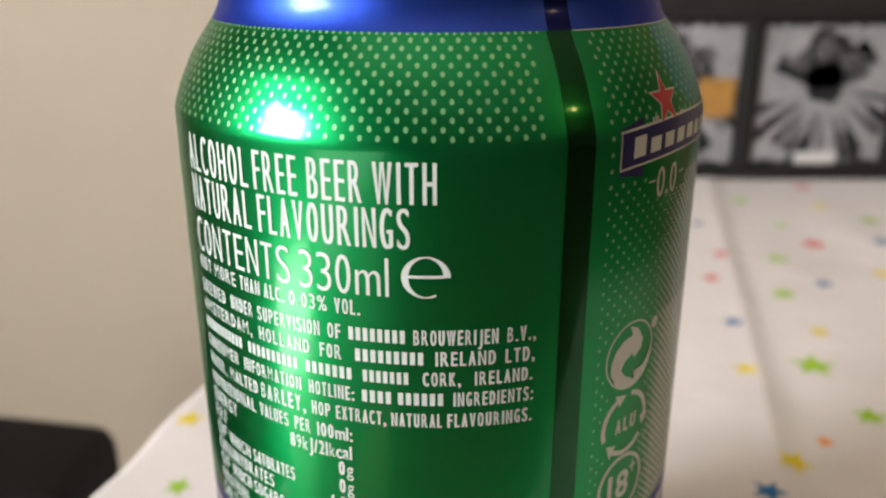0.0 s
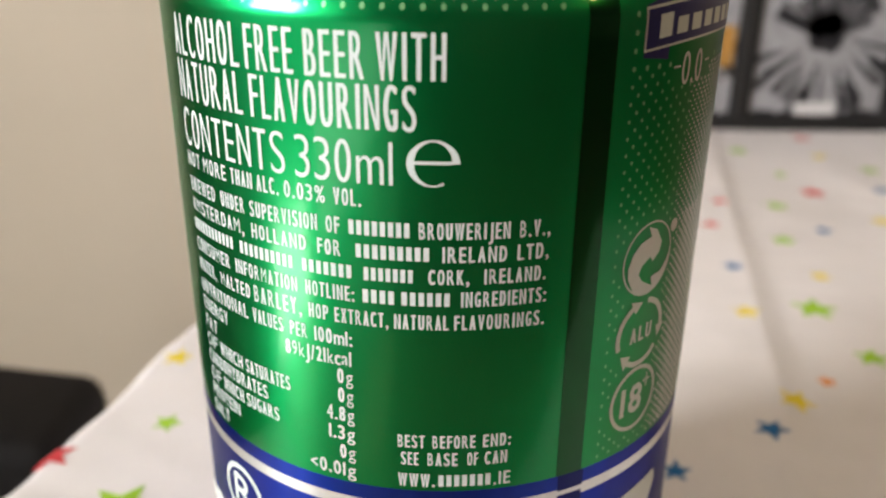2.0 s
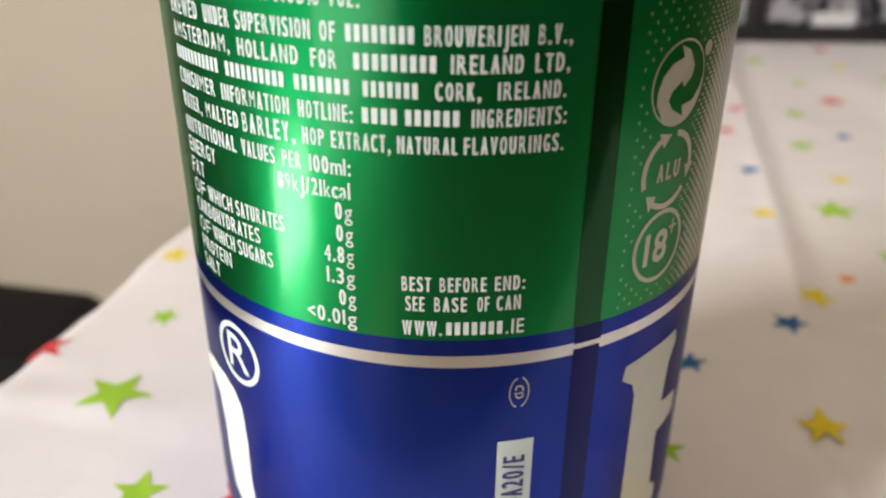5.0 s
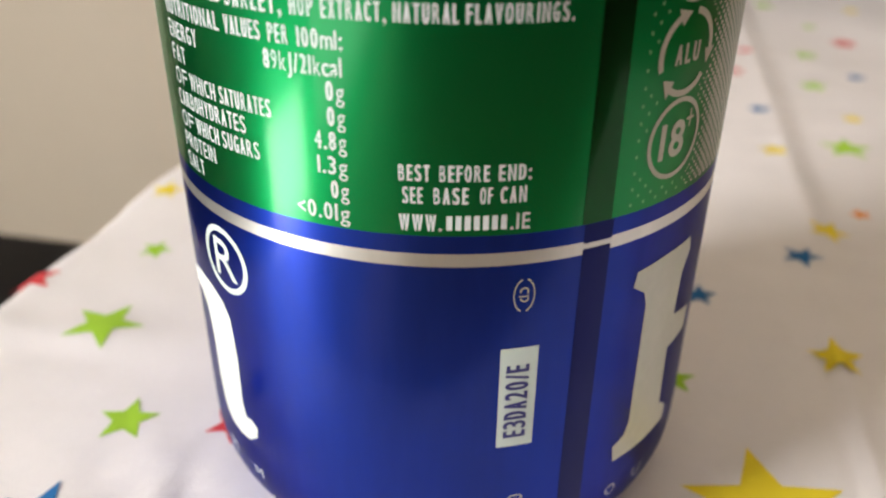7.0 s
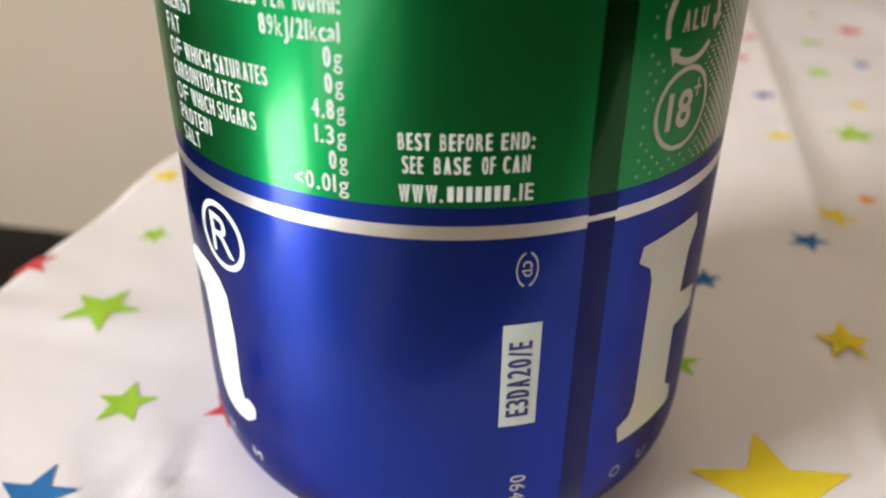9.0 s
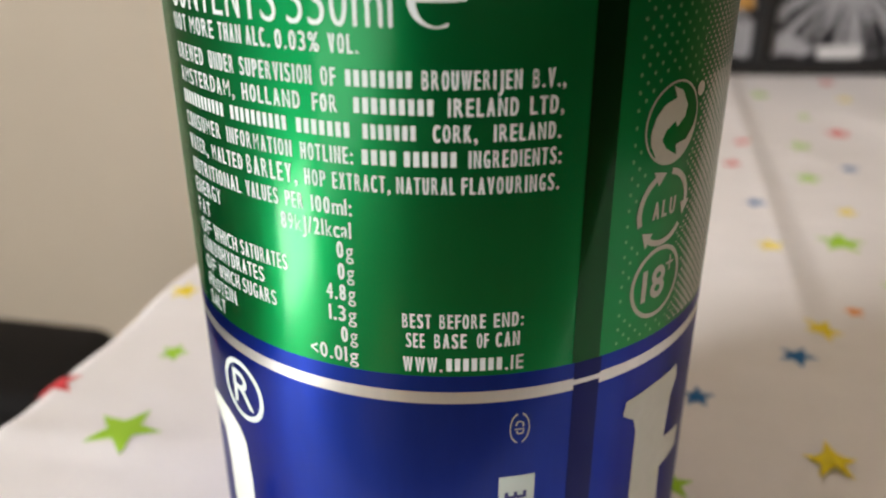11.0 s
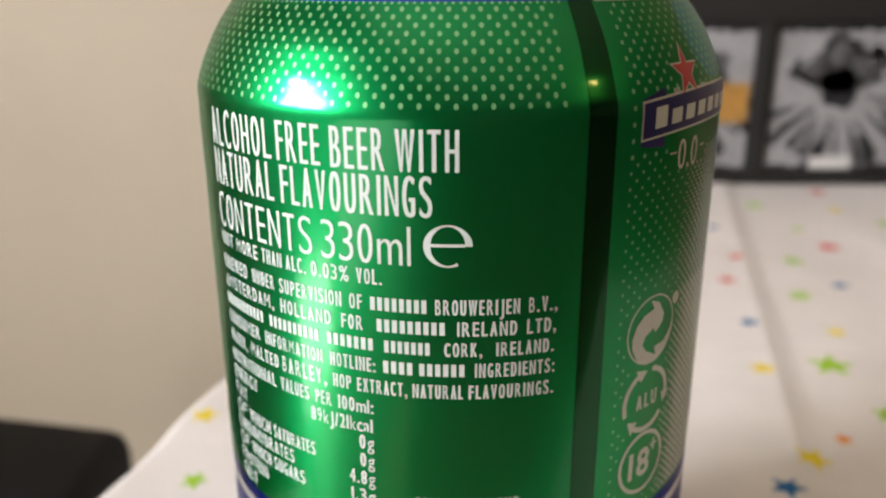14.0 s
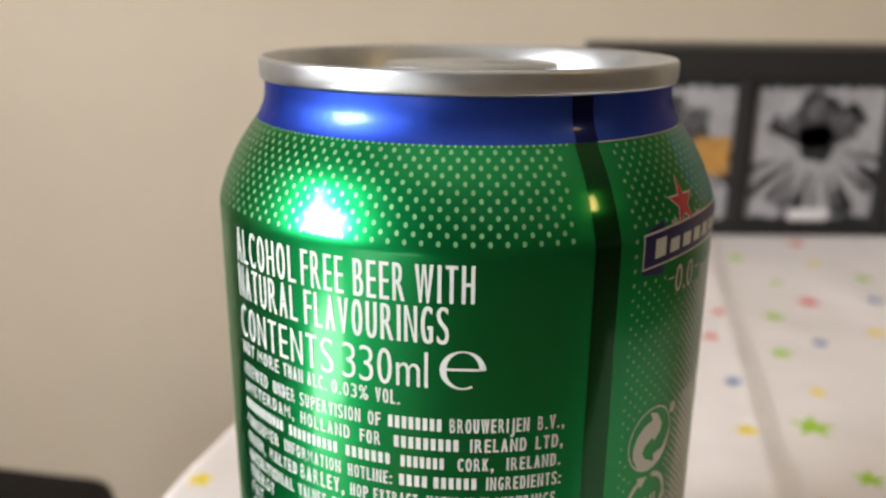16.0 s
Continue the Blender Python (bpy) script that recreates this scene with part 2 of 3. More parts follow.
TABLE_Z = -0.0016


def tablecloth():
    cloth = tagged(empty("tablecloth"), "white wipe-clean tablecloth printed with scattered coloured stars", "tablecloth")
    bm = bmesh.new()

    def axis(a, b, lo, hi, fine, coarse):
        out, s = [], a
        while s < b - 1e-9:
            out.append(s)
            s += fine if lo <= s < hi else coarse
        return out + [b]

    us = axis(EDGE_U, FAR_U, EDGE_U, 0.20, 0.0018, 0.010)
    vs = axis(NEAR_V, FAR_V, -0.08, 0.36, 0.0026, 0.010)
    hang = [(-0.0006, -0.0002), (-0.0024, -0.0014), (-0.0036, -0.0040), (-0.0042, -0.010), (-0.0046, -0.03), (-0.006, -0.07), (-0.008, -0.13), (-0.010, -0.20)]
    drops = {}
    for du, dz in hang:
        drops[NEAR_V + du], drops[FAR_V - du] = dz, dz
    grid = []
    for v in sorted(vs + list(drops)):
        sink = drops.get(v, 0.0)
        row = []
        for du, dz in reversed(hang):
            wave = 0.006 * min(1, -dz / 0.1) * math.sin(v * 38 + 2 * math.sin(v * 11))
            x, y = from_uv(EDGE_U + du + wave + 0.0012 * noise.noise((v * 40, 0, 5)), v)
            row.append(bm.verts.new((x, y, cloth_height(*from_uv(EDGE_U, v)) + min(dz, sink))))
        for u in us:
            x, y = from_uv(u + (0.0012 * noise.noise((v * 40, 0, 5)) if u < EDGE_U + 0.004 else 0), v)
            row.append(bm.verts.new((x, y, cloth_height(x, y) + sink)))
        for du, dz in hang:
            x, y = from_uv(FAR_U - du, v)
            row.append(bm.verts.new((x, y, min(dz, sink))))
        grid.append(row)
    for a, b in zip(grid, grid[1:]):
        for i in range(len(a) - 1):
            bm.faces.new((a[i], a[i + 1], b[i + 1], b[i]))
    part("cloth", bm, CLOTH, cloth, smooth=True)

    def star(x, y, r, turn, ink):
        bm = bmesh.new()
        rings = 5
        outline = []
        for k in range(10):
            rr = r if k % 2 == 0 else r * 0.42
            a = radians(turn + 36 * k)
            outline.append((rr * math.sin(a), rr * math.cos(a)))
        pts = []
        for k in range(10):
            (ax, ay), (bx, by) = outline[k], outline[(k + 1) % 10]
            pts += [(ax + (bx - ax) * s / 3, ay + (by - ay) * s / 3) for s in range(3)]
        lift = 0.0007 if abs(x - 0.0635) < 0.008 else 0.00012 if to_uv(x, y)[0] < 0.18 else 0.0005

        def lay(qx, qy):
            """On the cloth, or down its side past the edge."""
            u, v = to_uv(qx, qy)
            if u > EDGE_U:
                return qx, qy, cloth_height(qx, qy) + lift
            past = EDGE_U - u
            qx, qy = from_uv(EDGE_U - min(past, 0.0049) - 0.0002, v)
            return qx, qy, cloth_height(*from_uv(EDGE_U, v)) + lift - past * past / 0.005
        centre = bm.verts.new(lay(x, y))
        last = None
        for k in range(1, rings + 1):
            ring = [bm.verts.new(lay(x + px * k / rings, y + py * k / rings)) for px, py in pts]
            for i in range(len(ring)):
                j = (i + 1) % len(ring)
                if last:
                    bm.faces.new((last[i], ring[i], ring[j], last[j]))
                else:
                    bm.faces.new((centre, ring[i], ring[j]))
            last = ring
        bmesh.ops.recalc_face_normals(bm, faces=bm.faces[:])
        if sum(f.normal.z for f in bm.faces) < 0:
            bmesh.ops.reverse_faces(bm, faces=bm.faces[:])
        part("printed_star", bm, STAR_INKS[ink], cloth, ink + " printed star", smooth=True)

    # x, y in millimetres, radius, turn, colour: the print's repeat
    for x, y, r, turn, ink in (
            (-60.6, 22.7, 7.4, 22, "lime"), (-48.3, -2.4, 5.0, 3, "lime"), (-80.3, 38.6, 5.6, 55, "red"), (-59.9, 50.9, 3.6, 20, "lime"),
            (-54.4, -21.0, 6.0, 10, "blue"), (-65.3, 78.9, 4.2, 5, "yellow"), (-32.0, -3.4, 4.4, 30, "red"), (-19.0, -27.0, 5.0, 30, "yellow"),
            (43.4, -20.4, 11.6, 4, "yellow"), (66.4, 12.2, 5.0, 8, "yellow"), (73.8, 46.6, 4.4, 40, "blue"), (49.0, 33.3, 3.6, 15, "blue"),
            (37.5, 7.7, 4.0, 10, "lime"), (84.4, 58.7, 5.0, 35, "yellow"), (96.2, 68.5, 2.8, 0, "orange"), (89.1, 104.8, 4.6, 12, "yellow"),
            (96.3, 137.2, 4.0, 0, "blue"), (110.6, 108.6, 7.2, 15, "lime")):
        star(x / 1000, y / 1000, r / 1000, turn, ink)
    for x, y, r, turn, ink in (
            (157.5, 217.8, 6.0, 10, "red"), (135.2, 199.8, 5.6, 0, "lime"), (122.8, 162.0, 5.2, 20, "lime"), (141.8, 172.5, 4.0, 5, "blue"),
            (122.3, 131.4, 3.8, 30, "yellow"), (190.9, 308.7, 5.6, 0, "red"), (148.2, 281.0, 5.6, 15, "lime"), (197.2, 249.5, 5.6, 0, "lime"),
            (113.2, 201.8, 4.0, 10, "red"), (101.4, 176.3, 4.2, 25, "red"), (116.1, 242.1, 4.0, 0, "blue"), (113.5, 80.5, 5.0, 20, "lime"),
            (186.8, 218.7, 5.2, 10, "blue"), (168.6, 182.9, 5.0, 0, "yellow"), (154.1, 243.2, 4.0, 10, "lime"), (183.9, 271.8, 4.6, 30, "yellow"),
            (136.0, 60.0, 5.0, 10, "red"), (150.0, 110.0, 5.0, 0, "blue"), (90.0, 10.0, 5.5, 18, "lime"), (100.0, -35.0, 6.0, 0, "red")):
        star(x / 1000, y / 1000, r / 1000, turn, ink)


tablecloth()


def table():
    top = tagged(empty("table", 0, 0, FLOOR), "small wooden side table under a star-printed cloth", "table")
    rot = Matrix(((UX, -UY, 0), (UY, UX, 0), (0, 0, 1)))

    def turned(bm):
        bmesh.ops.transform(bm, matrix=rot.to_4x4(), verts=bm.verts)
        return bm
    h = -FLOOR
    part("tabletop", turned(block(EDGE_U + 0.001, FAR_U - 0.01, NEAR_V + 0.01, FAR_V - 0.01, h - 0.028, h + TABLE_Z - 0.0006, 0.002)), WOOD, top)
    for u in (EDGE_U + 0.04, FAR_U - 0.10):
        for v in (NEAR_V + 0.04, FAR_V - 0.10):
            part("leg", turned(block(u, u + 0.05, v, v + 0.05, 0, h - 0.028, 0.004)), WOOD, top)


table()


# ---- drinks can ----
# radius and height of the wall, in millimetres, from the standing ring to the neck
WALL_PROFILE = [(25.2, 0.0), (26.1, 0.25), (27.6, 1.0), (29.2, 2.1), (30.7, 3.5), (31.9, 5.3), (32.65, 7.5), (33.0, 10.0), (33.1, 13.0), (33.1, 96.9), (33.05, 97.5), (32.89, 98.2),
                (32.54, 99.2), (32.0, 100.6), (31.35, 102.0), (30.66, 103.4), (29.82, 104.8), (28.92, 106.1), (28.18, 107.1), (27.58, 108.0), (27.10, 109.0), (26.78, 110.0), (26.64, 111.0), (26.62, 112.8)]


def wall_radius(z):
    """Radius in metres at z millimetres, eased between the rows above."""
    p = WALL_PROFILE
    if z <= p[0][1]:
        return p[0][0] / 1000
    for i in range(len(p) - 1):
        (ra, za), (rb, zb) = p[i], p[i + 1]
        if z <= zb:
            def slope(k):
                k0, k1 = max(0, k - 1), min(len(p) - 1, k + 1)
                return (p[k1][0] - p[k0][0]) / (p[k1][1] - p[k0][1])
            ma = 0 if ra == 33.1 else slope(i)
            mb = 0 if rb == 33.1 else slope(i + 1)
            h = zb - za
            s = (z - za) / h
            return (ra * (2 * s**3 - 3 * s**2 + 1) + ma * h * (s**3 - 2 * s**2 + s) + rb * (3 * s**2 - 2 * s**3) + mb * h * (s**3 - s**2)) / 1000
    return p[-1][0] / 1000


def on_can(u, z, off=0.00005):
    """A place on the can's wall: u millimetres round the body from its front, z millimetres up."""
    a, r = u / 33.1, wall_radius(z) + off
    return r * math.sin(a), -r * math.cos(a), z / 1000


def deg(a):
    return radians(a) * 33.1


def levels(z0, z1):
    cuts = [z for z in (13.0, 96.9) if z0 < z < z1]
    out = []
    for a, b in zip([z0] + cuts, cuts + [z1]):
        step = 0.25 if a >= 96 or b <= 13.1 else 3.0
        n = max(1, math.ceil((b - a) / step))
        out += [a + (b - a) * k / n for k in range(n)]
    return out + [z1]


def band(name, z0, z1, mat, parent, label, a0=-180.0, a1=180.0, off=0.0):
    """A ring, or an arc, of the wall between two heights."""
    bm = bmesh.new()
    whole = a1 - a0 >= 360
    n = max(3, round((a1 - a0) / 1.5))
    rows = []
    for z in levels(z0, z1):
        rows.append([bm.verts.new(on_can(deg(a0 + (a1 - a0) * k / n), z, off)) for k in range(n if whole else n + 1)])
    for a, b in zip(rows, rows[1:]):
        for i in range(len(a) if whole else len(a) - 1):
            j = (i + 1) % len(a)
            bm.faces.new((a[i], a[j], b[j], b[i]))
    return part(name, bm, mat, parent, label, smooth=True)


def lathe(profile, n=180):
    bm = bmesh.new()
    rows = [[bm.verts.new((r / 1000 * math.sin(2 * math.pi * k / n), -r / 1000 * math.cos(2 * math.pi * k / n), z / 1000)) for k in range(n)] for r, z in profile if r > 0]
    for a, b in zip(rows, rows[1:]):
        for i in range(n):
            j = (i + 1) % n
            bm.faces.new((a[i], a[j], b[j], b[i]))
    if profile[-1][0] == 0:
        c = bm.verts.new((0, 0, profile[-1][1] / 1000))
        for i in range(n):
            bm.faces.new((rows[-1][i], rows[-1][(i + 1) % n], c))
    if profile[0][0] == 0:
        c = bm.verts.new((0, 0, profile[0][1] / 1000))
        for i in range(n):
            bm.faces.new((c, rows[0][(i + 1) % n], rows[0][i]))
    return bm


def wrap(bm, off):
    """Lay a flat mesh, in millimetres, on the can."""
    lo, hi = min(v.co.x for v in bm.verts), max(v.co.x for v in bm.verts)
    x = math.floor(lo) + 1
    while x < hi:
        bmesh.ops.bisect_plane(bm, geom=bm.verts[:] + bm.edges[:] + bm.faces[:], plane_co=(x, 0, 0), plane_no=(1, 0, 0))
        x += 1.0
    top = max(v.co.y for v in bm.verts)
    z = 97.0
    while z < top:
        bmesh.ops.bisect_plane(bm, geom=bm.verts[:] + bm.edges[:] + bm.faces[:], plane_co=(0, z, 0), plane_no=(0, 1, 0))
        z += 0.7
    for v in bm.verts:
        v.co = on_can(v.co.x, v.co.y, off)
    return bm


def outward(bm):
    bmesh.ops.recalc_face_normals(bm, faces=bm.faces[:])
    for f in bm.faces:
        c = f.calc_center_median()
        if f.normal.x * c.x + f.normal.y * c.y < 0:
            f.normal_flip()
    return bm


def shape(name, outlines, mat, parent, label="", off=0.00006):
    """Filled outlines in millimetres on the can; each a list of points."""
    bm = bmesh.new()
    for pts in outlines:
        piece = filled([pts])
        me = bpy.data.meshes.new("piece")
        piece.to_mesh(me)
        piece.free()
        bm.from_mesh(me)
        bpy.data.meshes.remove(me)
    return part(name, outward(wrap(bm, off)), mat, parent, label)


def arc_strip(cx, cy, ra, rb, a0, a1, n=None, squash=1.0):
    """Outline of a bow between two radii; angles clockwise from the top."""
    n = n or max(3, int(abs(a1 - a0) / 9))
    turn = [radians(a0 + (a1 - a0) * k / n) for k in range(n + 1)]
    return [(cx + squash * rb * math.sin(a), cy + rb * math.cos(a)) for a in turn] + [(cx + squash * ra * math.sin(a), cy + ra * math.cos(a)) for a in reversed(turn)]


def ring(cx, cy, ra, rb, squash=1.0, n=4):
    return [arc_strip(cx, cy, ra, rb, 360 * k / n, 360 * (k + 1) / n, squash=squash) for k in range(n)]


def rect(x0, x1, y0, y1):
    return [(x0, y0), (x1, y0), (x1, y1), (x0, y1)]


NARROW = "Il.,:1"
WIDTHS = {"R": 1.12, "N": 1.08, "g": 1.1, "M": 1.25, "W": 1.45, "m": 1.6, "%": 1.5, "J": 0.72, "E": 0.88, "F": 0.84, "L": 0.84, "T": 0.95, "/": 0.7, "c": 0.88, "+": 1.0}
STEM, BEAM, CAP = 0.098, 0.088, 0.682
GLYPHS = {}


def glyph(ch):
    """The outlines of a letter of the built-in font at size 1, as closed runs of points."""
    if ch not in GLYPHS:
        cu = bpy.data.curves.new("letter", "FONT")
        cu.body, cu.size = ch, 1.0
        ob = new("letter", cu)
        runs = []
        for spline in ob.to_curve(bpy.context.evaluated_depsgraph_get()).splines:
            pts, run = spline.bezier_points, []
            for k, p in enumerate(pts):
                q = pts[(k + 1) % len(pts)]
                way = (q.co - p.co).normalized()
                bent = max((h - p.co - (h - p.co).dot(way) * way).length for h in (p.handle_right, q.handle_left))
                steps = 5 if bent > 0.004 else 1
                for i in range(steps):
                    t = i / steps
                    c = p.co * (1 - t) ** 3 + p.handle_right * (3 * t * (1 - t) ** 2) + q.handle_left * (3 * t * t * (1 - t)) + q.co * t ** 3
                    if not run or math.hypot(c.x - run[-1][0], c.y - run[-1][1]) > 1e-4:
                        run.append((c.x, c.y))
            if math.hypot(run[0][0] - run[-1][0], run[0][1] - run[-1][1]) < 1e-4:
                run.pop()
            runs.append(run)
        ob.to_curve_clear()
        bpy.data.objects.remove(ob)
        xs = [x for run in runs for x, y in run]
        GLYPHS[ch] = runs, min(xs), max(xs)
    return GLYPHS[ch]


def spread(run, dx, dy):
    """A closed run of points with its edges moved outwards by dx across and dy along the letter's height."""
    out = []
    for k in range(len(run)):
        (ax, ay), (bx, by), (cx, cy) = run[k - 1], run[k], run[(k + 1) % len(run)]
        la, lb = math.hypot(bx - ax, by - ay) or 1, math.hypot(cx - bx, cy - by) or 1
        n1, n2 = ((by - ay) / la, (ax - bx) / la), ((cy - by) / lb, (bx - cx) / lb)
        d = max(1.0, 1 + n1[0] * n2[0] + n1[1] * n2[1])
        out.append((bx + dx * (n1[0] + n2[0]) / d, by + dy * (n1[1] + n2[1]) / d))
    return out


def tangled(runs):
    """Whether any edges of the outlines cross."""
    edges = [(run[k - 1], run[k]) for run in runs for k in range(len(run))]

    def side(a, b, c):
        return (b[0] - a[0]) * (c[1] - a[1]) - (b[1] - a[1]) * (c[0] - a[0])
    for i, (a, b) in enumerate(edges):
        for c, d in edges[i + 1:]:
            if side(a, b, c) * side(a, b, d) < -1e-9 and side(c, d, a) * side(c, d, b) < -1e-9:
                return True
    return False


def set_word(word, u0, u1, z0, z1, stroke, gap):
    """The outlines of a word in narrow letters of even stroke that fill u0 to u1; all in millimetres."""
    h, out = z1 - z0, []
    thin = sum(glyph(c)[2] - glyph(c)[1] for c in word if c in NARROW) / STEM
    unit = (u1 - u0 - thin * stroke) / (sum(WIDTHS.get(c, 1.0) for c in word if c not in NARROW) + gap * (len(word) - 1))
    if stroke > 0.37 * unit:
        whole = sum(WIDTHS.get(c, 1.0) for c in word if c not in NARROW) + gap * (len(word) - 1)
        unit = (u1 - u0) / (whole + 0.37 * thin)
        stroke = 0.37 * unit
    ky = (h - stroke) / (CAP - BEAM)
    dy, u = (stroke - BEAM * ky) / 2, u0
    for c in word:
        runs, lo, hi = glyph(c)
        if c in NARROW:
            kx, dx = stroke / STEM, 0.0
            w = kx * (hi - lo)
        else:
            w = WIDTHS.get(c, 1.0) * unit
            kx = (w - stroke) / (hi - lo - STEM)
            dx = (stroke - STEM * kx) / 2
            if c.islower():
                kx = w / (hi - lo)
                dx = min(max(0.0, (stroke - STEM * kx) / 2), 0.08 * unit)
        up = min(dy, dx) if c.islower() else dy
        for ease, hole in ((1.0, 1.0), (1.0, 0.5), (1.0, 0.0), (0.8, 0.6), (0.7, 0.0), (0.5, 0.4), (0.4, 0.0), (0.2, 0.2), (0.0, 0.0)):
            set_runs = [spread([(u + dx + (x - lo) * kx, z0 + dy + y * ky) for x, y in run], dx * (hole if k else ease), up * (hole if k else ease)) for k, run in enumerate(runs)]
            if not tangled(set_runs):
                break
        out += set_runs
        u += w + gap * unit
    return out


def filled(outlines):
    """A flat mesh that fills outlines, holes left open."""
    cu = bpy.data.curves.new("letters", "CURVE")
    cu.dimensions, cu.fill_mode = "2D", "BOTH"
    for run in outlines:
        sp = cu.splines.new("POLY")
        sp.points.add(len(run) - 1)
        for p, (x, y) in zip(sp.points, run):
            p.co = (x, y, 0, 1)
        sp.use_cyclic_u = True
    ob = bpy.data.objects.new("letters", cu)
    me = bpy.data.meshes.new_from_object(ob)
    bpy.data.objects.remove(ob)
    bm = bmesh.new()
    bm.from_mesh(me)
    bpy.data.meshes.remove(me)
    return bm


def text_line(parent, words, z0, z1, mat=None, stroke=0.27, gap=0.42, label="white printed wording", name="text_line", off=0.00006):
    """Words, each between two angles on the can, capitals from z0 to z1 mm; None stands for a row of plain bars."""
    h, runs = z1 - z0, []
    for word, a0, a1 in words:
        u0, u1 = deg(a0), deg(a1)
        if word is None:
            n = max(1, round((u1 - u0) / (0.47 * h)))
            pitch = (u1 - u0) / (n - 0.36)
            runs += [rect(u0 + k * pitch, u0 + (k + 0.64) * pitch, z0 + 0.06 * h, z1 - 0.06 * h) for k in range(n)]
        else:
            runs += set_word(word, u0, u1, z0, z1, stroke, gap)
    return part(name, outward(wrap(filled(runs), off)), mat or WHITE_INK, parent, label)


def dots(name, places, mat, parent, label, sides=7, off=0.00004):
    bm = bmesh.new()
    for u, z, ru, rz in places:
        bm.faces.new([bm.verts.new(on_can(u + ru * math.sin(2 * math.pi * k / sides), z + rz * math.cos(2 * math.pi * k / sides), off)) for k in range(sides)])
    return tagged(part(name, outward(bm), mat, parent, label), kind="stuff")


def can():
    c = tagged(empty("beer_can"), "green and blue printed aluminium drinks can standing on the cloth", "can")
    band("base_band", 0.0, 45.1, BLUE, c, "blue metallic lower band")
    band("silver_stripe", 45.1, 46.5, SILVER, c, "thin bare silver stripe")
    band("blue_stripe", 46.5, 48.4, BLUE, c, "thin dark blue stripe")
    band("green_body", 48.4, 107.6, GREEN, c, "green metallic printed wall")
    band("neck_band", 107.6, 112.8, NECK_BLUE, c, "blue metallic neck")
    band("print_overlap", 2.0, 45.7, BLUE_OVER, c, "darker strip where the print overlaps", 22.4, 28.0, 0.00003)
    band("print_overlap", 46.3, 48.4, BLUE_OVER, c, "darker strip where the print overlaps", 22.4, 28.2, 0.00003)
    band("print_overlap", 48.4, 107.6, GREEN_OVER, c, "darker strip where the print overlaps", 21.9, 27.6, 0.00003)
    band("print_overlap", 107.6, 112.6, BLUE_OVER, c, "darker strip where the print overlaps", 22.4, 28.2, 0.00003)
    band("pale_line", 107.50, 107.60, GREY_INK, c, "fine pale line under the neck", 28.2, 100.0, 0.00004)
    part("base_dome", lathe([(25.2, 0.0), (24.2, 0.2), (23.0, 1.2), (20.5, 3.5), (16, 6.5), (9, 8.7), (0, 9.6)]), ALU, c, "domed bare base", smooth=True)
    part("rim", lathe([(26.2, 112.4), (26.95, 112.4), (27.15, 112.55), (27.25, 112.8), (27.30, 113.6), (27.30, 114.6), (27.24, 114.92), (27.08, 115.12), (26.85, 115.2), (26.55, 115.15), (26.3, 114.8), (26.1, 114.3),
                       (25.6, 113.4), (25.1, 111.4), (24.6, 109.9), (24.2, 109.4), (23.6, 109.2), (23.1, 109.5), (22.9, 110.3), (22.8, 111.7), (22.4, 112.1)]), ALU, c, "rolled silver rim", smooth=True)
    part("lid_panel", lathe([(22.4, 112.1), (21.6, 112.2), (18.0, 112.0), (17.4, 111.7), (8.0, 111.7), (0, 111.7)]), ALU, c, "flat silver lid", smooth=True)
    tab = part("pull_tab", pull_tab(), ALU, c, "silver ring pull", smooth=False)
    part("rivet", lathe([(2.6, 111.7), (2.6, 113.9), (2.2, 114.3), (1.4, 114.45), (0, 114.5)], 32), ALU, tab, smooth=True)
    prints(c)


def pull_tab():
    """A rounded loop with a finger hole and a solid nose, lying across the lid."""
    bm = bmesh.new()

    def oval(cx, cy, rx, ry, z, n=40):
        return [bm.verts.new(((cx + rx * math.cos(2 * math.pi * k / n)) / 1000, (cy + ry * math.sin(2 * math.pi * k / n)) / 1000, z / 1000)) for k in range(n)]
    outer = [oval(1.0, 1.5, rx, ry, z) for rx, ry, z in ((11.6, 7.4, 112.7), (12.2, 8.0, 113.1), (12.2, 8.0, 113.7), (11.7, 7.5, 114.1))]
    inner = [oval(6.0, 1.5, rx, ry, z) for rx, ry, z in ((4.6, 4.6, 114.1), (4.1, 4.2, 113.7), (4.3, 4.4, 112.7))]
    loops = outer + inner + [outer[0]]
    for a, b in zip(loops, loops[1:]):
        for i in range(len(a)):
            j = (i + 1) % len(a)
            bm.faces.new((a[i], a[j], b[j], b[i]))
    bmesh.ops.recalc_face_normals(bm, faces=bm.faces[:])
    bmesh.ops.rotate(bm, cent=(0, 0, 0.112), matrix=Matrix.Rotation(radians(12), 3, "Z"), verts=bm.verts)
    return bm


def quantity_arc(cx, cz):
    """The bow of a rounded e: heavy at its sides, fine at its top and its open end."""
    turn = [radians(90 - 295 * k / 40) for k in range(41)]
    wide = [0.16 + 0.56 * abs(math.sin(a)) ** 1.5 for a in turn]
    return [(cx + 2.45 * math.sin(a), cz + 2.2 * math.cos(a)) for a in turn] + [(cx + (2.45 - w) * math.sin(a), cz + (2.2 - w * 0.9) * math.cos(a)) for a, w in reversed(list(zip(turn, wide)))]


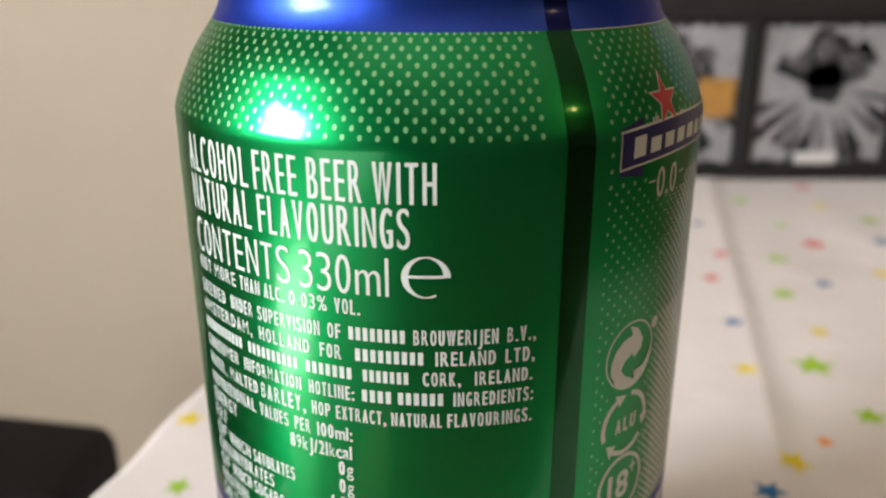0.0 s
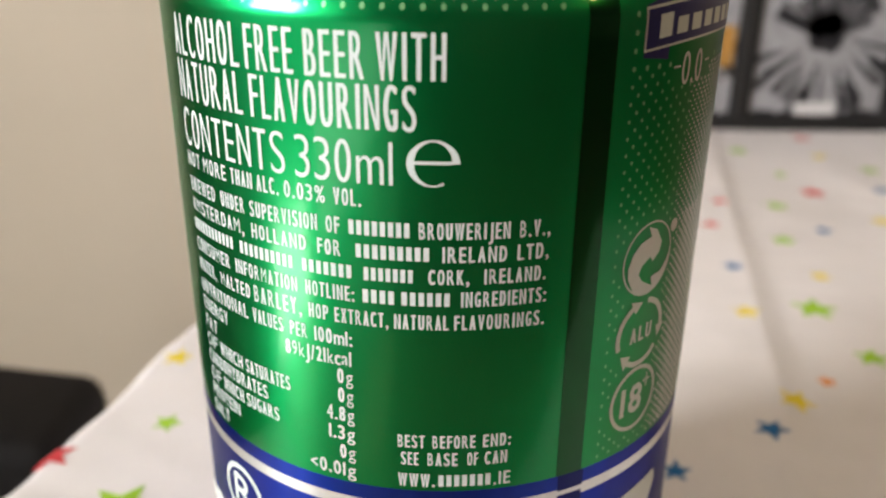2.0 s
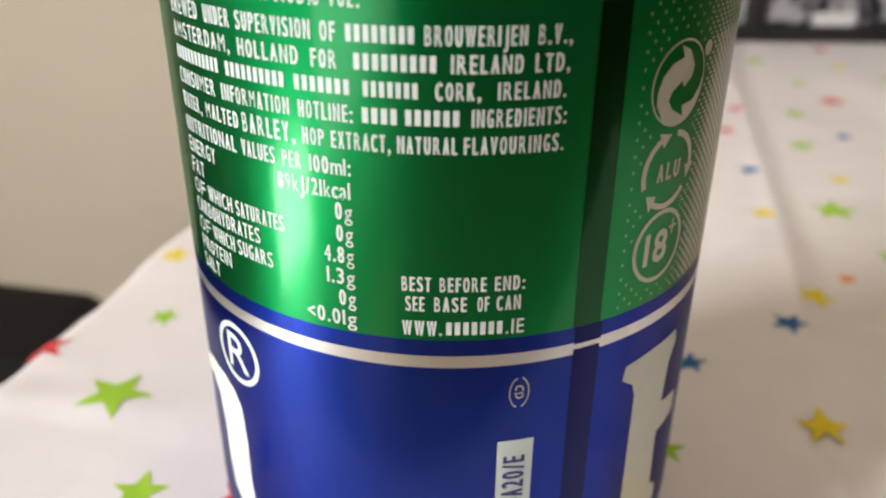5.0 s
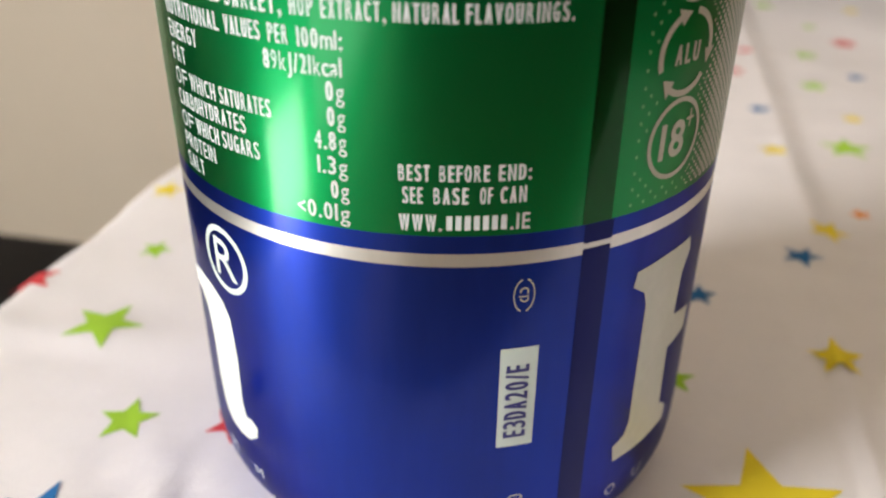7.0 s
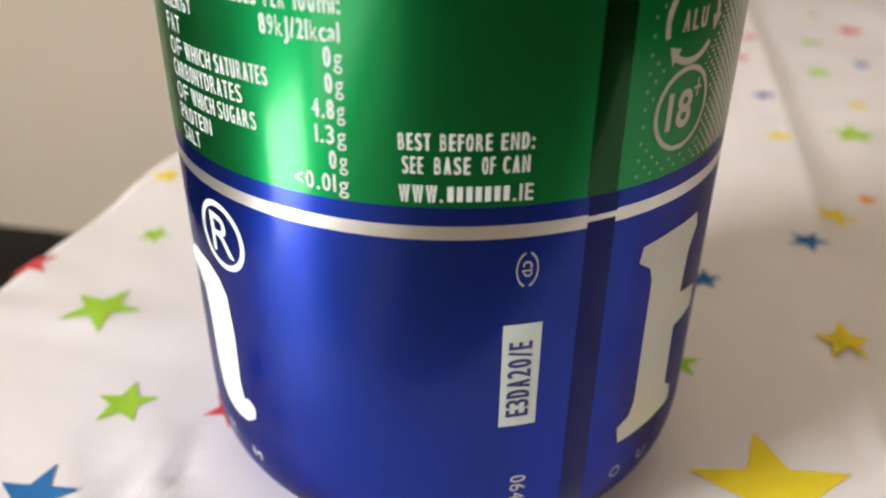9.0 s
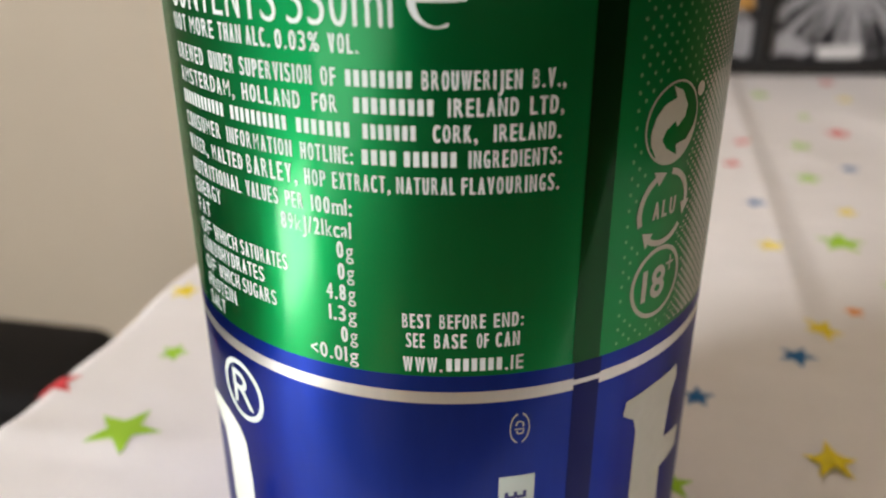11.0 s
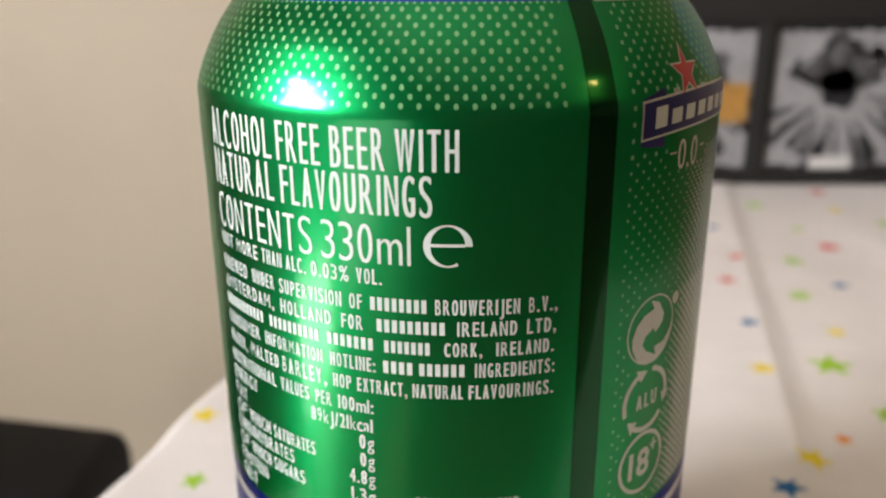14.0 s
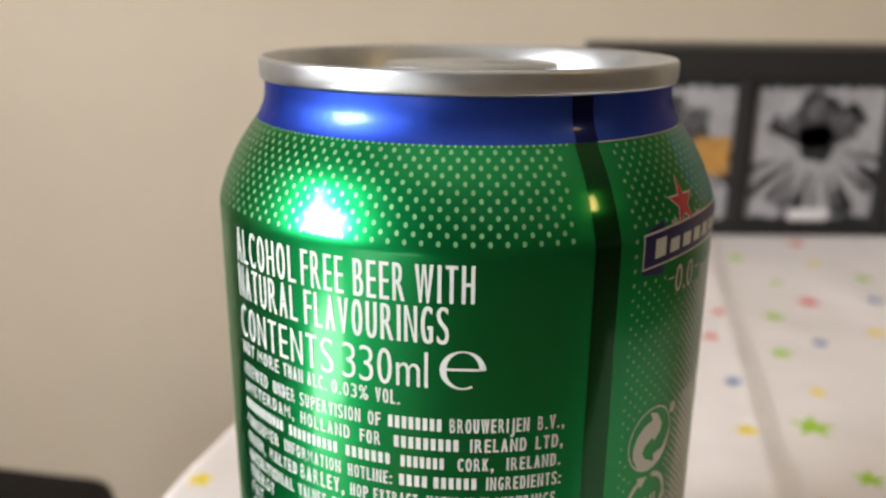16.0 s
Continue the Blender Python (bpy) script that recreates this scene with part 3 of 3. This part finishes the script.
def prints(c):
    L = -57.0
    text_line(c, [("ALCOHOL", L, -36.0), ("FREE", -34.6, -24.9), ("BEER", -22.9, -12.9), ("WITH", -11.1, -0.4)], 92.15, 96.25, stroke=0.40, gap=0.30)
    text_line(c, [("NATURAL", L, -36.0), ("FLAVOURINGS", -34.2, -4.9)], 87.65, 91.7, stroke=0.40, gap=0.30)
    text_line(c, [("CONTENTS", L, -27.6), ("330ml", -25.6, -8.7)], 82.55, 86.6, stroke=0.40, gap=0.30)
    # the estimated-quantity sign
    e = deg(-2.3)
    shape("quantity_sign", [quantity_arc(e, 84.7), rect(e - 1.95, e + 1.75, 84.62, 84.92)], WHITE_INK, c, "white rounded quantity sign")
    S = dict(stroke=0.24, gap=0.33)
    text_line(c, [("NOT", L, -51.5), ("MORE", -50.0, -42.3), ("THAN", -40.9, -35.3), ("ALC.", -34.2, -29.3), ("0.03%", -28.2, -20.3), ("VOL.", -18.8, -14.0)], 80.25, 81.9, **S)
    text_line(c, [("BREWED", L, -46.6), ("UNDER", -44.6, -37.8), ("SUPERVISION", -36.4, -22.0), ("OF", -20.4, -17.9), (None, -16.3, -6.1), ("BROUWERIJEN", -4.6, 10.4), ("B.V.,", 12.0, 17.4)], 77.35, 79.0, **S)
    text_line(c, [("AMSTERDAM,", L, -38.4), ("HOLLAND", -36.4, -24.4), ("FOR", -22.2, -17.9), (None, -15.2, -2.9), ("IRELAND", -0.7, 10.0), ("LTD,", 11.8, 17.3)], 75.0, 76.6, **S)
    text_line(c, [(None, L, -42.1), (None, -40.0, -27.4), (None, -25.4, -16.1), (None, -13.9, -5.6), ("CORK,", -3.0, 3.8), ("IRELAND.", 6.3, 17.0)], 72.7, 74.25, **S)
    text_line(c, [("CONSUMER", L, -43.7), ("INFORMATION", -41.8, -26.7), ("HOTLINE:", -25.0, -15.7), (None, -14.2, -8.8), (None, -7.5, 0.6), ("INGREDIENTS:", 2.5, 17.3)], 70.3, 71.9, **S)
    text_line(c, [("WATER,", L, -49.0), ("MALTED", -47.5, -38.2), ("HOP", -24.6, -20.7), ("EXTRACT,", -19.5, -9.8), ("NATURAL", -8.8, 0.4), ("FLAVOURINGS.", 1.4, 17.2)], 67.8, 69.4, **S)
    text_line(c, [("BARLEY,", -37.2, -26.0)], 67.7, 69.6, stroke=0.36, gap=0.34)
    text_line(c, [("NUTRITIONAL", L, -39.4), ("VALUES", -38.0, -30.4), ("PER", -28.9, -25.2), ("100ml:", -23.7, -16.4)], 65.2, 66.85, stroke=0.25, gap=0.28)
    text_line(c, [("89kJ/21kcal", -30.2, -16.7)], 62.85, 64.55, stroke=0.25, gap=0.25)
    for words, z in (([("ENERGY", L, -46.3)], 62.9), ([("FAT", L, -51.3)], 60.55), ([("OF", L, -52.0), ("WHICH", -50.8, -42.6), ("SATURATES", -41.5, -29.7)], 58.2),
                     ([("CARBOHYDRATES", L, -35.6)], 55.95), ([("OF", L, -52.0), ("WHICH", -50.8, -43.2), ("SUGARS", -42.2, -33.0)], 53.65), ([("PROTEIN", L, -45.0)], 51.35), ([("SALT", L, -49.9)], 49.1)):
        text_line(c, words, z, z + 1.7, stroke=0.23, gap=0.26)
    for word, a, z in (("0g", -19.5, 60.75), ("0g", -19.5, 58.45), ("4.8g", -21.9, 56.15), ("1.3g", -21.7, 53.8), ("0g", -19.6, 51.45), ("<0.01g", -26.0, 49.15)):
        text_line(c, [(word, a, -16.6)], z, z + 1.7, stroke=0.27, gap=0.28)
    text_line(c, [("BEST", -8.5, -3.6), ("BEFORE", -2.2, 5.6), ("END:", 7.0, 12.2)], 53.9, 55.45, **S)
    text_line(c, [("SEE", -7.9, -4.7), ("BASE", -3.1, 2.4), ("OF", 4.2, 6.2), ("CAN", 7.4, 11.6)], 51.7, 53.3, **S)
    text_line(c, [("WWW.", -8.5, -1.7), (None, -1.0, 8.6), (".IE", 9.2, 12.4)], 48.95, 50.6, **S)

    # lower band: cut white letterforms, marks and the code label
    stem = [(35.1, 39.2), (35.7, 41.0), (44.0, 41.4), (53.6, 41.4), (54.6, 39.6), (52.2, 37.2), (51.4, 31.7), (60.5, 30.4), (60.5, 27.2), (51.0, 27.2), (51.8, 18.6),
            (55.4, 17.2), (55.7, 14.8), (36.1, 14.8), (35.4, 17.2), (38.6, 18.2), (39.6, 20.0), (39.4, 36.2), (38.4, 37.9)]
    shape("white_stem_mark", [[(deg(a), z) for a, z in stem]], CREAM_INK, c, "large cream-white slab shape")
    hook = [(-71.0, 33.0), (-62.0, 34.6), (-55.0, 34.6), (-50.5, 33.6), (-48.2, 31.9), (-47.4, 26.7), (-47.7, 20.3), (-47.0, 17.9), (-45.1, 18.3), (-43.1, 17.5), (-43.6, 15.9),
            (-46.6, 14.6), (-50.3, 14.3), (-54.5, 14.9), (-57.3, 16.6), (-58.6, 20.3), (-58.8, 26.1), (-60.2, 30.0), (-64.5, 31.4), (-71.0, 30.4)]
    shape("white_hook_mark", [[(deg(a), z) for a, z in hook]], CREAM_INK, c, "large white hooked shape")
    shape("registered_ring", ring(deg(-47.2), 39.75, 3.35, 4.05, 1.05), WHITE_INK, c, "white ring round a letter")
    text_line(c, [("R", -50.6, -43.4)], 37.5, 42.2, stroke=0.75, label="white letter in a ring")
    m = deg(12.3)
    shape("maker_mark", [arc_strip(m, 41.6, 1.75, 1.95, 15, 165, squash=0.56), arc_strip(m, 41.6, 1.75, 1.95, 195, 345, squash=0.56)]
          + [arc_strip(m, 42.05, 0.30, 0.46, -100, 100), rect(m - 0.46, m - 0.30, 41.9, 42.1), rect(m + 0.30, m + 0.46, 41.75, 42.1)] + [arc_strip(m + 0.05, 41.25, 0.28, 0.44, 80, 280), rect(m - 0.55, m + 0.47, 41.42, 41.56)], GREY_INK, c, "small pale bracketed mark")
    shape("code_label", [rect(deg(8.7), deg(15.65), 22.45, 35.4)], WHITE_INK, c, "white code label")
    side_text(c, "E3DA20/E", deg(9.9), deg(14.1), 23.7, 33.3, CODE_INK, 0.00010, "navy code on the label", 0.40, 0.2)
    side_text(c, "06409", deg(11.6), deg(14.6), 15.1, 9.0, GREY_INK, 0.00006, "pale number near the base", 0.22)
    for a, z, s in ((-45.0, 9.8, "M"), (36.8, 10.0, "O"), (45.7, 10.0, "U"), (-55.5, 10.5, "M")):
        text_line(c, [(s, a - 1.5, a + 1.5)], z - 0.8, z + 0.9, DIM_INK, 0.25, label="pale letter near the base", name="base_letter")

    # side panel: star, banner, alcohol figure
    def five(cx, cy, r, lean):
        return [[(cx + (r if k % 2 == 0 else r * 0.40) * math.sin(radians(36 * k + lean)), cy + (r if k % 2 == 0 else r * 0.40) * math.cos(radians(36 * k + lean))) for k in range(10)]]
    sx = deg(47.5)
    shape("star_outline", five(sx, 100.3, 3.1, 0), GREY_INK, c, "pale outline of a star", 0.00005)
    shape("star_mark", five(sx, 100.3, 2.6, 0), RED_INK, c, "red five-pointed star", 0.00009)
    for k, a in enumerate((42.0, 52.5)):
        shape("small_wording", [rect(deg(a) + i * 0.42, deg(a) + i * 0.42 + 0.26, 98.1, 98.9) for i in range(3)], GREY_INK, c, "tiny unreadable wording")

    def ribbon(u0, u1, lo, hi, rise=0.0):
        n = 12
        us = [u0 + (u1 - u0) * k / n for k in range(n + 1)]

        def bow(u):
            return 1.2 * (1 - ((u - deg(57)) / (deg(57) - deg(33.4))) ** 2) * rise
        return [(u, lo + bow(u)) for u in us] + [(u, hi + bow(u)) for u in reversed(us)]
    shape("banner_edge", [ribbon(deg(33.2), deg(80), 93.9, 98.0, 0.6)], GREY_INK, c, "pale edge of the banner", 0.00005)
    shape("banner_tail", [[(deg(33.2), 93.4), (deg(39.6), 93.0), (deg(39.6), 94.6), (deg(33.2), 94.6)], [(deg(33.6), 97.6), (deg(39.6), 97.6), (deg(39.6), 99.1), (deg(33.6), 98.2)]], NAVY_INK, c, "folded navy tail of the banner", 0.00004)
    shape("banner", [ribbon(deg(33.5), deg(79.7), 94.15, 97.75, 0.6)], NAVY_INK, c, "navy banner on the side panel", 0.00009)
    for k in range(8):
        a = 36.4 + 4.6 * k
        shape("banner_bar", [ribbon(deg(a), deg(a + 3.2), 94.9, 97.1 if k == 0 else 96.5, 0.6)], GREY_INK, c, "pale bar in place of wording", 0.00013)
    text_line(c, [("0.0", 44.2, 51.6)], 90.2, 93.4, GREY_INK, 0.38, 0.25, "pale alcohol figure")
    shape("dash", [rect(deg(41.5), deg(43.6), 92.0, 92.2), rect(deg(53.0), deg(55.2), 92.0, 92.2)], GREY_INK, c, "pale dashes beside the figure")

    # recycling, aluminium and age signs
    g = deg(40.6)
    shape("recycling_ring", ring(g, 72.2, 3.98, 4.2), GREY_INK, c, "thin pale ring")
    swoop = [(-.62, -.70), (-.80, -.40), (-.82, -.10), (-.68, .26), (-.40, .51), (0, .61), (-.15, .90), (.22, .75), (.49, .36), (.43, .10), (.14, -.12), (.04, .04), (-.29, -.14), (-.40, -.36),
             (-.22, -.59), (.22, -.82), (.15, -.55), (.59, -.50), (.86, -.22), (.96, .05)]
    swoop += [(.99 * math.sin(radians(a)), .99 * math.cos(radians(a))) for a in range(95, 216, 12)]
    shape("recycling_arrow", [[(g + 4.1 * x, 72.2 + 4.1 * y) for x, y in swoop]], GREY_INK, c, "pale interlocked arrows", 0.00008)
    shape("registered_dot", ring(deg(48.2), 74.9, 0.0001, 0.75), GREY_INK, c, "small pale dot", 0.00008)
    z = 63.4
    tri = []
    for a in (-110, 10, 130):
        tri.append(arc_strip(g, z, 3.5, 4.15, a, a + 82))
        b = radians(a + 82)
        tip = radians(a + 106)
        tri.append([(g + 2.9 * math.sin(b), z + 2.9 * math.cos(b)), (g + 4.75 * math.sin(b), z + 4.75 * math.cos(b)), (g + 3.8 * math.sin(tip), z + 3.8 * math.cos(tip))])
    shape("metal_sign", tri, GREY_INK, c, "ring of three pale arrows")
    text_line(c, [("ALU", 37.4, 43.9)], 62.4, 64.3, GREY_INK, 0.36, 0.35, "pale wording in the arrows")
    shape("age_ring", ring(g + 0.1, 55.0, 3.65, 4.15), GREY_INK, c, "pale ring round a number")
    text_line(c, [("18", 36.6, 43.2)], 53.1, 56.8, GREY_INK, 0.72, 0.3, "pale age number")
    text_line(c, [("+", 43.2, 45.6)], 55.3, 57.9, GREY_INK, 0.30, 0.3, "pale plus sign")

    # halftone dots on the shoulder and the side panels
    spots = []
    z, row = 98.37, 1
    while z < 107.5:
        slant = math.hypot(1.0, (wall_radius(z + 0.3) - wall_radius(z - 0.3)) * 1000 / 0.6)
        a = -149.3 + (1.53 if row % 2 else 0)
        while a < 18.2:
            spots.append((deg(a), z, 0.24 * 33.1 / (wall_radius(z) * 1000), 0.32 / slant))
            a += 3.06
        z += 0.88 / slant
        row += 1
    dots("beaded_line", [(deg(-150 + 1.53 * k), 107.5, 0.20, 0.13) for k in range(112)], LIME_INK, c, "fine row of pale dots under the neck")
    dots("shoulder_dots", spots, LIME_INK, c, "pale green halftone dots on the shoulder")

    def clear(u, z):
        for cz in (72.2, 63.4, 55.0):
            if math.hypot(u - g, z - cz) < 4.75:
                return False
        if math.hypot(u - deg(48.2), z - 74.9) < 1.2 or math.hypot(u - sx, z - 100.3) < 2.6:
            return False
        return not (92.9 < z < 98.9 and u > deg(32.5)) and not (90.2 < z < 93.6 and deg(41) < u < deg(56))
    left, right, mesh = [], [], []
    row, z = 0, 49.3
    while z < 107.3:
        slant = math.hypot(1.0, (wall_radius(z + 0.3) - wall_radius(z - 0.3)) * 1000 / 0.6)
        a = 31.4 + (1.5 if row % 2 else 0)
        while a < (49 if z < 92 else 66):
            if clear(deg(a), z):
                right.append((deg(a), z, 0.18 if z < 92 else 0.24, (0.22 if z < 92 else 0.29) / slant))
            a += 3.0
        z += 0.83 / slant
        row += 1
    row, z = 0, 49.2
    while z < 92:
        a = 45.0 + (0.95 if row % 2 else 0)
        while a < 140:
            grow = min(1.0, max(0.0, (a - 45.6 - 0.10 * max(0, z - 62)) / 7))
            grow *= 1.0 if z < 76 else 0.55
            if grow > 0 and clear(deg(a), z):
                mesh.append((deg(a), z, 0.13 + 0.29 * grow, 0.10 + 0.21 * grow))
            a += 1.9
        z += 0.50
        row += 1
    row, z = 0, 49.2
    while z < 97.4:
        a = -61.0 - (0.75 if row % 2 else 0)
        while a > -140:
            grow = min(1.0, max(0.0, (-a - 59) / 14))
            left.append((deg(a), z, 0.09 + 0.09 * grow, 0.09 + 0.09 * grow))
            a -= 1.5
        z += 0.43
        row += 1
    shape("teal_patch", [[(deg(a), z) for a, z in ((54, 107.4), (51.5, 103.6), (53, 101.5), (57, 99.4), (64, 99.0), (90, 99.0), (90, 107.4))]], TEAL_INK, c, "teal tint on the shoulder", 0.00003)
    dots("panel_dots", mesh, MIST_INK, c, "pale halftone mesh on the side panel", 6)
    dots("panel_dots", right, LIME_INK, c, "dull pale halftone dots on the side panel", 6)
    dots("panel_dots", left, LIME_INK, c, "dull pale halftone dots on the side panel", 6)


def side_text(c, text, u0, u1, z0, z1, mat, off, label, stroke, gap=0.3):
    """Wording turned a quarter, reading from z0 to z1."""
    bm = filled(set_word(text, 0, abs(z1 - z0), 0, u1 - u0, stroke, gap))
    for v in bm.verts:
        x, y = v.co.x, v.co.y
        v.co = (u1 - y, z0 + x, 0) if z1 > z0 else (u0 + y, z0 - x, 0)
    part("text_line", outward(wrap(bm, off)), mat, c, label)


can()


# ---- things at the back ----
def picture_box():
    """A low black case with a row of dark printed picture tiles in front."""
    x0, x1, y0, y1, h = 0.088, 0.30, 0.322, 0.40, 0.1005
    box = tagged(empty("picture_case", (x0 + x1) / 2, y0, 0.0), "low black case with black-and-white picture tiles", "display case")
    ox, oy = (x0 + x1) / 2, y0

    def piece(name, a, b, c0, c1, e0, e1, mat, label="", bevel=0.0012):
        return part(name, block(a - ox, b - ox, c0 - oy, c1 - oy, e0, e1, bevel), mat, box, label)
    piece("back_board", x0, x1, y0 + 0.006, y1, 0.0, h - 0.016, BLACK)
    piece("top_board", x0, x1, y0 - 0.001, y1 + 0.001, h - 0.016, h, BLACK, "black top edge")
    piece("bottom_rail", x0, x1, y0, y0 + 0.006, 0.0, 0.0065, BLACK)
    tile_w, pitch, first = 0.0715, 0.0800, 0.0862
    for k in range(3):
        a = first + pitch * k
        if k:
            piece("divider", a - 0.0085, a, y0, y0 + 0.006, 0.0065, h - 0.016, BLACK)
        tile = piece("picture_tile", max(a, x0) + 0.0003, min(a + tile_w, x1) - 0.0003, y0 + 0.003, y0 + 0.0055, 0.007, h - 0.0165, CARD_DARK, "dark printed picture tile", 0.0003)
        artwork(tile, a - ox, 0.003 - 0.0004, min(tile_w, x1 - a - 0.001), 0.0075, h - 0.018, k)


def artwork(tile, a, y, w, z0, z1, k):
    """Pale rays and bars printed on a tile."""
    rng = random.Random(40 + k)
    cx, cz, h = a + w / 2, z0 + (z1 - z0) * 0.57, z1 - z0

    def sheet(name, quads, depth, mat, label):
        bm = bmesh.new()
        for pts in quads:
            bm.faces.new([bm.verts.new((min(max(px, a + 0.0015), a + w - 0.0015), y - depth, min(max(pz, z0 + 0.001), z1 - 0.001))) for px, pz in pts])
        for f in bm.faces:
            f.normal_update()
            if f.normal.y > 0:
                f.normal_flip()
        return part(name, bm, mat, tile, label)

    def ray(t, r0, r1, w0, w1):
        s, c = math.sin(radians(t)), math.cos(radians(t))
        return [(cx + r0 * s - w0 * c, cz + r0 * c + w0 * s), (cx + r1 * s - w1 * c, cz + r1 * c + w1 * s), (cx + r1 * s + w1 * c, cz + r1 * c - w1 * s), (cx + r0 * s + w0 * c, cz + r0 * c - w0 * s)]
    pale = []
    for i in range(22):
        b = a + w * i / 22
        pale.append([(b, z0 + h * rng.uniform(0.01, 0.06)), (b + w / 22, z0 + h * rng.uniform(0.01, 0.06)), (b + w / 22, z1 - h * rng.uniform(0.01, 0.05)), (b, z1 - h * rng.uniform(0.01, 0.05))])
    sheet("picture_print", pale, 0.0, CARD_LIGHT, "pale printed picture")
    mane = [ray(t + rng.uniform(-3, 3), 0.0, h * rng.uniform(0.26, 0.40), 0.004, rng.uniform(0.0030, 0.0055)) for t in range(-64, 65, 8)]
    heart = [[(cx + h * 0.13 * math.sin(2 * math.pi * i / 14) * rng.uniform(0.8, 1.2), cz + h * 0.14 * math.cos(2 * math.pi * i / 14) * rng.uniform(0.8, 1.2)) for i in range(14)]]
    slits = [ray(t + rng.uniform(-3, 3), h * rng.uniform(0.16, 0.30), h * rng.uniform(0.46, 0.60), 0.0004, rng.uniform(0.0010, 0.0028)) for t in range(100, 265, 15)]
    patches = [ray(t, h * 0.36, h * rng.uniform(0.52, 0.60), 0.001, 0.0036) for t in (118, 150, 196, 232)]
    sheet("grey_mane", mane, 0.0002, CARD_GREY, "grey spiky mane in the picture")
    sheet("dark_mane", heart + slits + patches + mane[::3], 0.0003, CARD_DARK, "dark spiky shapes in the picture")
    wisps = [ray(t + rng.uniform(-4, 4), h * rng.uniform(0.14, 0.18), h * rng.uniform(0.24, 0.36), 0.0002, rng.uniform(0.0003, 0.0009)) for t in range(-60, 61, 12)]
    sheet("pale_brushwork", wisps, 0.0004, CARD_LIGHT, "pale wisps over the dark shapes")
    part("title_bar", block(cx - 0.011, cx + 0.011, y - 0.0007, y - 0.0003, z0 + 0.001, z0 + 0.0075), CARD_WHITE, tile, "white bar")
    if k == 0:
        part("amber_patch", block(a + w - 0.022, a + w - 0.003, y - 0.0009, y - 0.0005, z0 + h * 0.35, z0 + h * 0.62), CARD_AMBER, tile, "amber patch in the picture")


picture_box()


def turned_block(h):
    """A padded back whose top falls a little to one side."""
    bm = block(-0.21, 0.220, -0.03, 0.04, h - 0.42, h - 0.094, 0.011, 4)
    for v in bm.verts:
        if v.co.z > h - 0.2:
            v.co.z -= 0.13 * v.co.x - 0.0125
    return bm


def chair():
    """A black padded chair pushed in beside the table."""
    ch = tagged(empty("chair", -0.384, 0.22, FLOOR), "black leather padded chair beside the table", "chair")
    h = -FLOOR
    part("backrest", turned_block(h), LEATHER, ch, smooth=True)
    part("seat", block(-0.21, 0.21, -0.42, -0.035, h - 0.36, h - 0.29, 0.02, 4), LEATHER, ch, smooth=True)
    for x in (-0.19, 0.15):
        for y in (-0.40, -0.02):
            part("leg", block(x, x + 0.04, y, y + 0.04, 0, h - 0.36 if y < -0.1 else h - 0.42, 0.004), BLACK, ch)


chair()
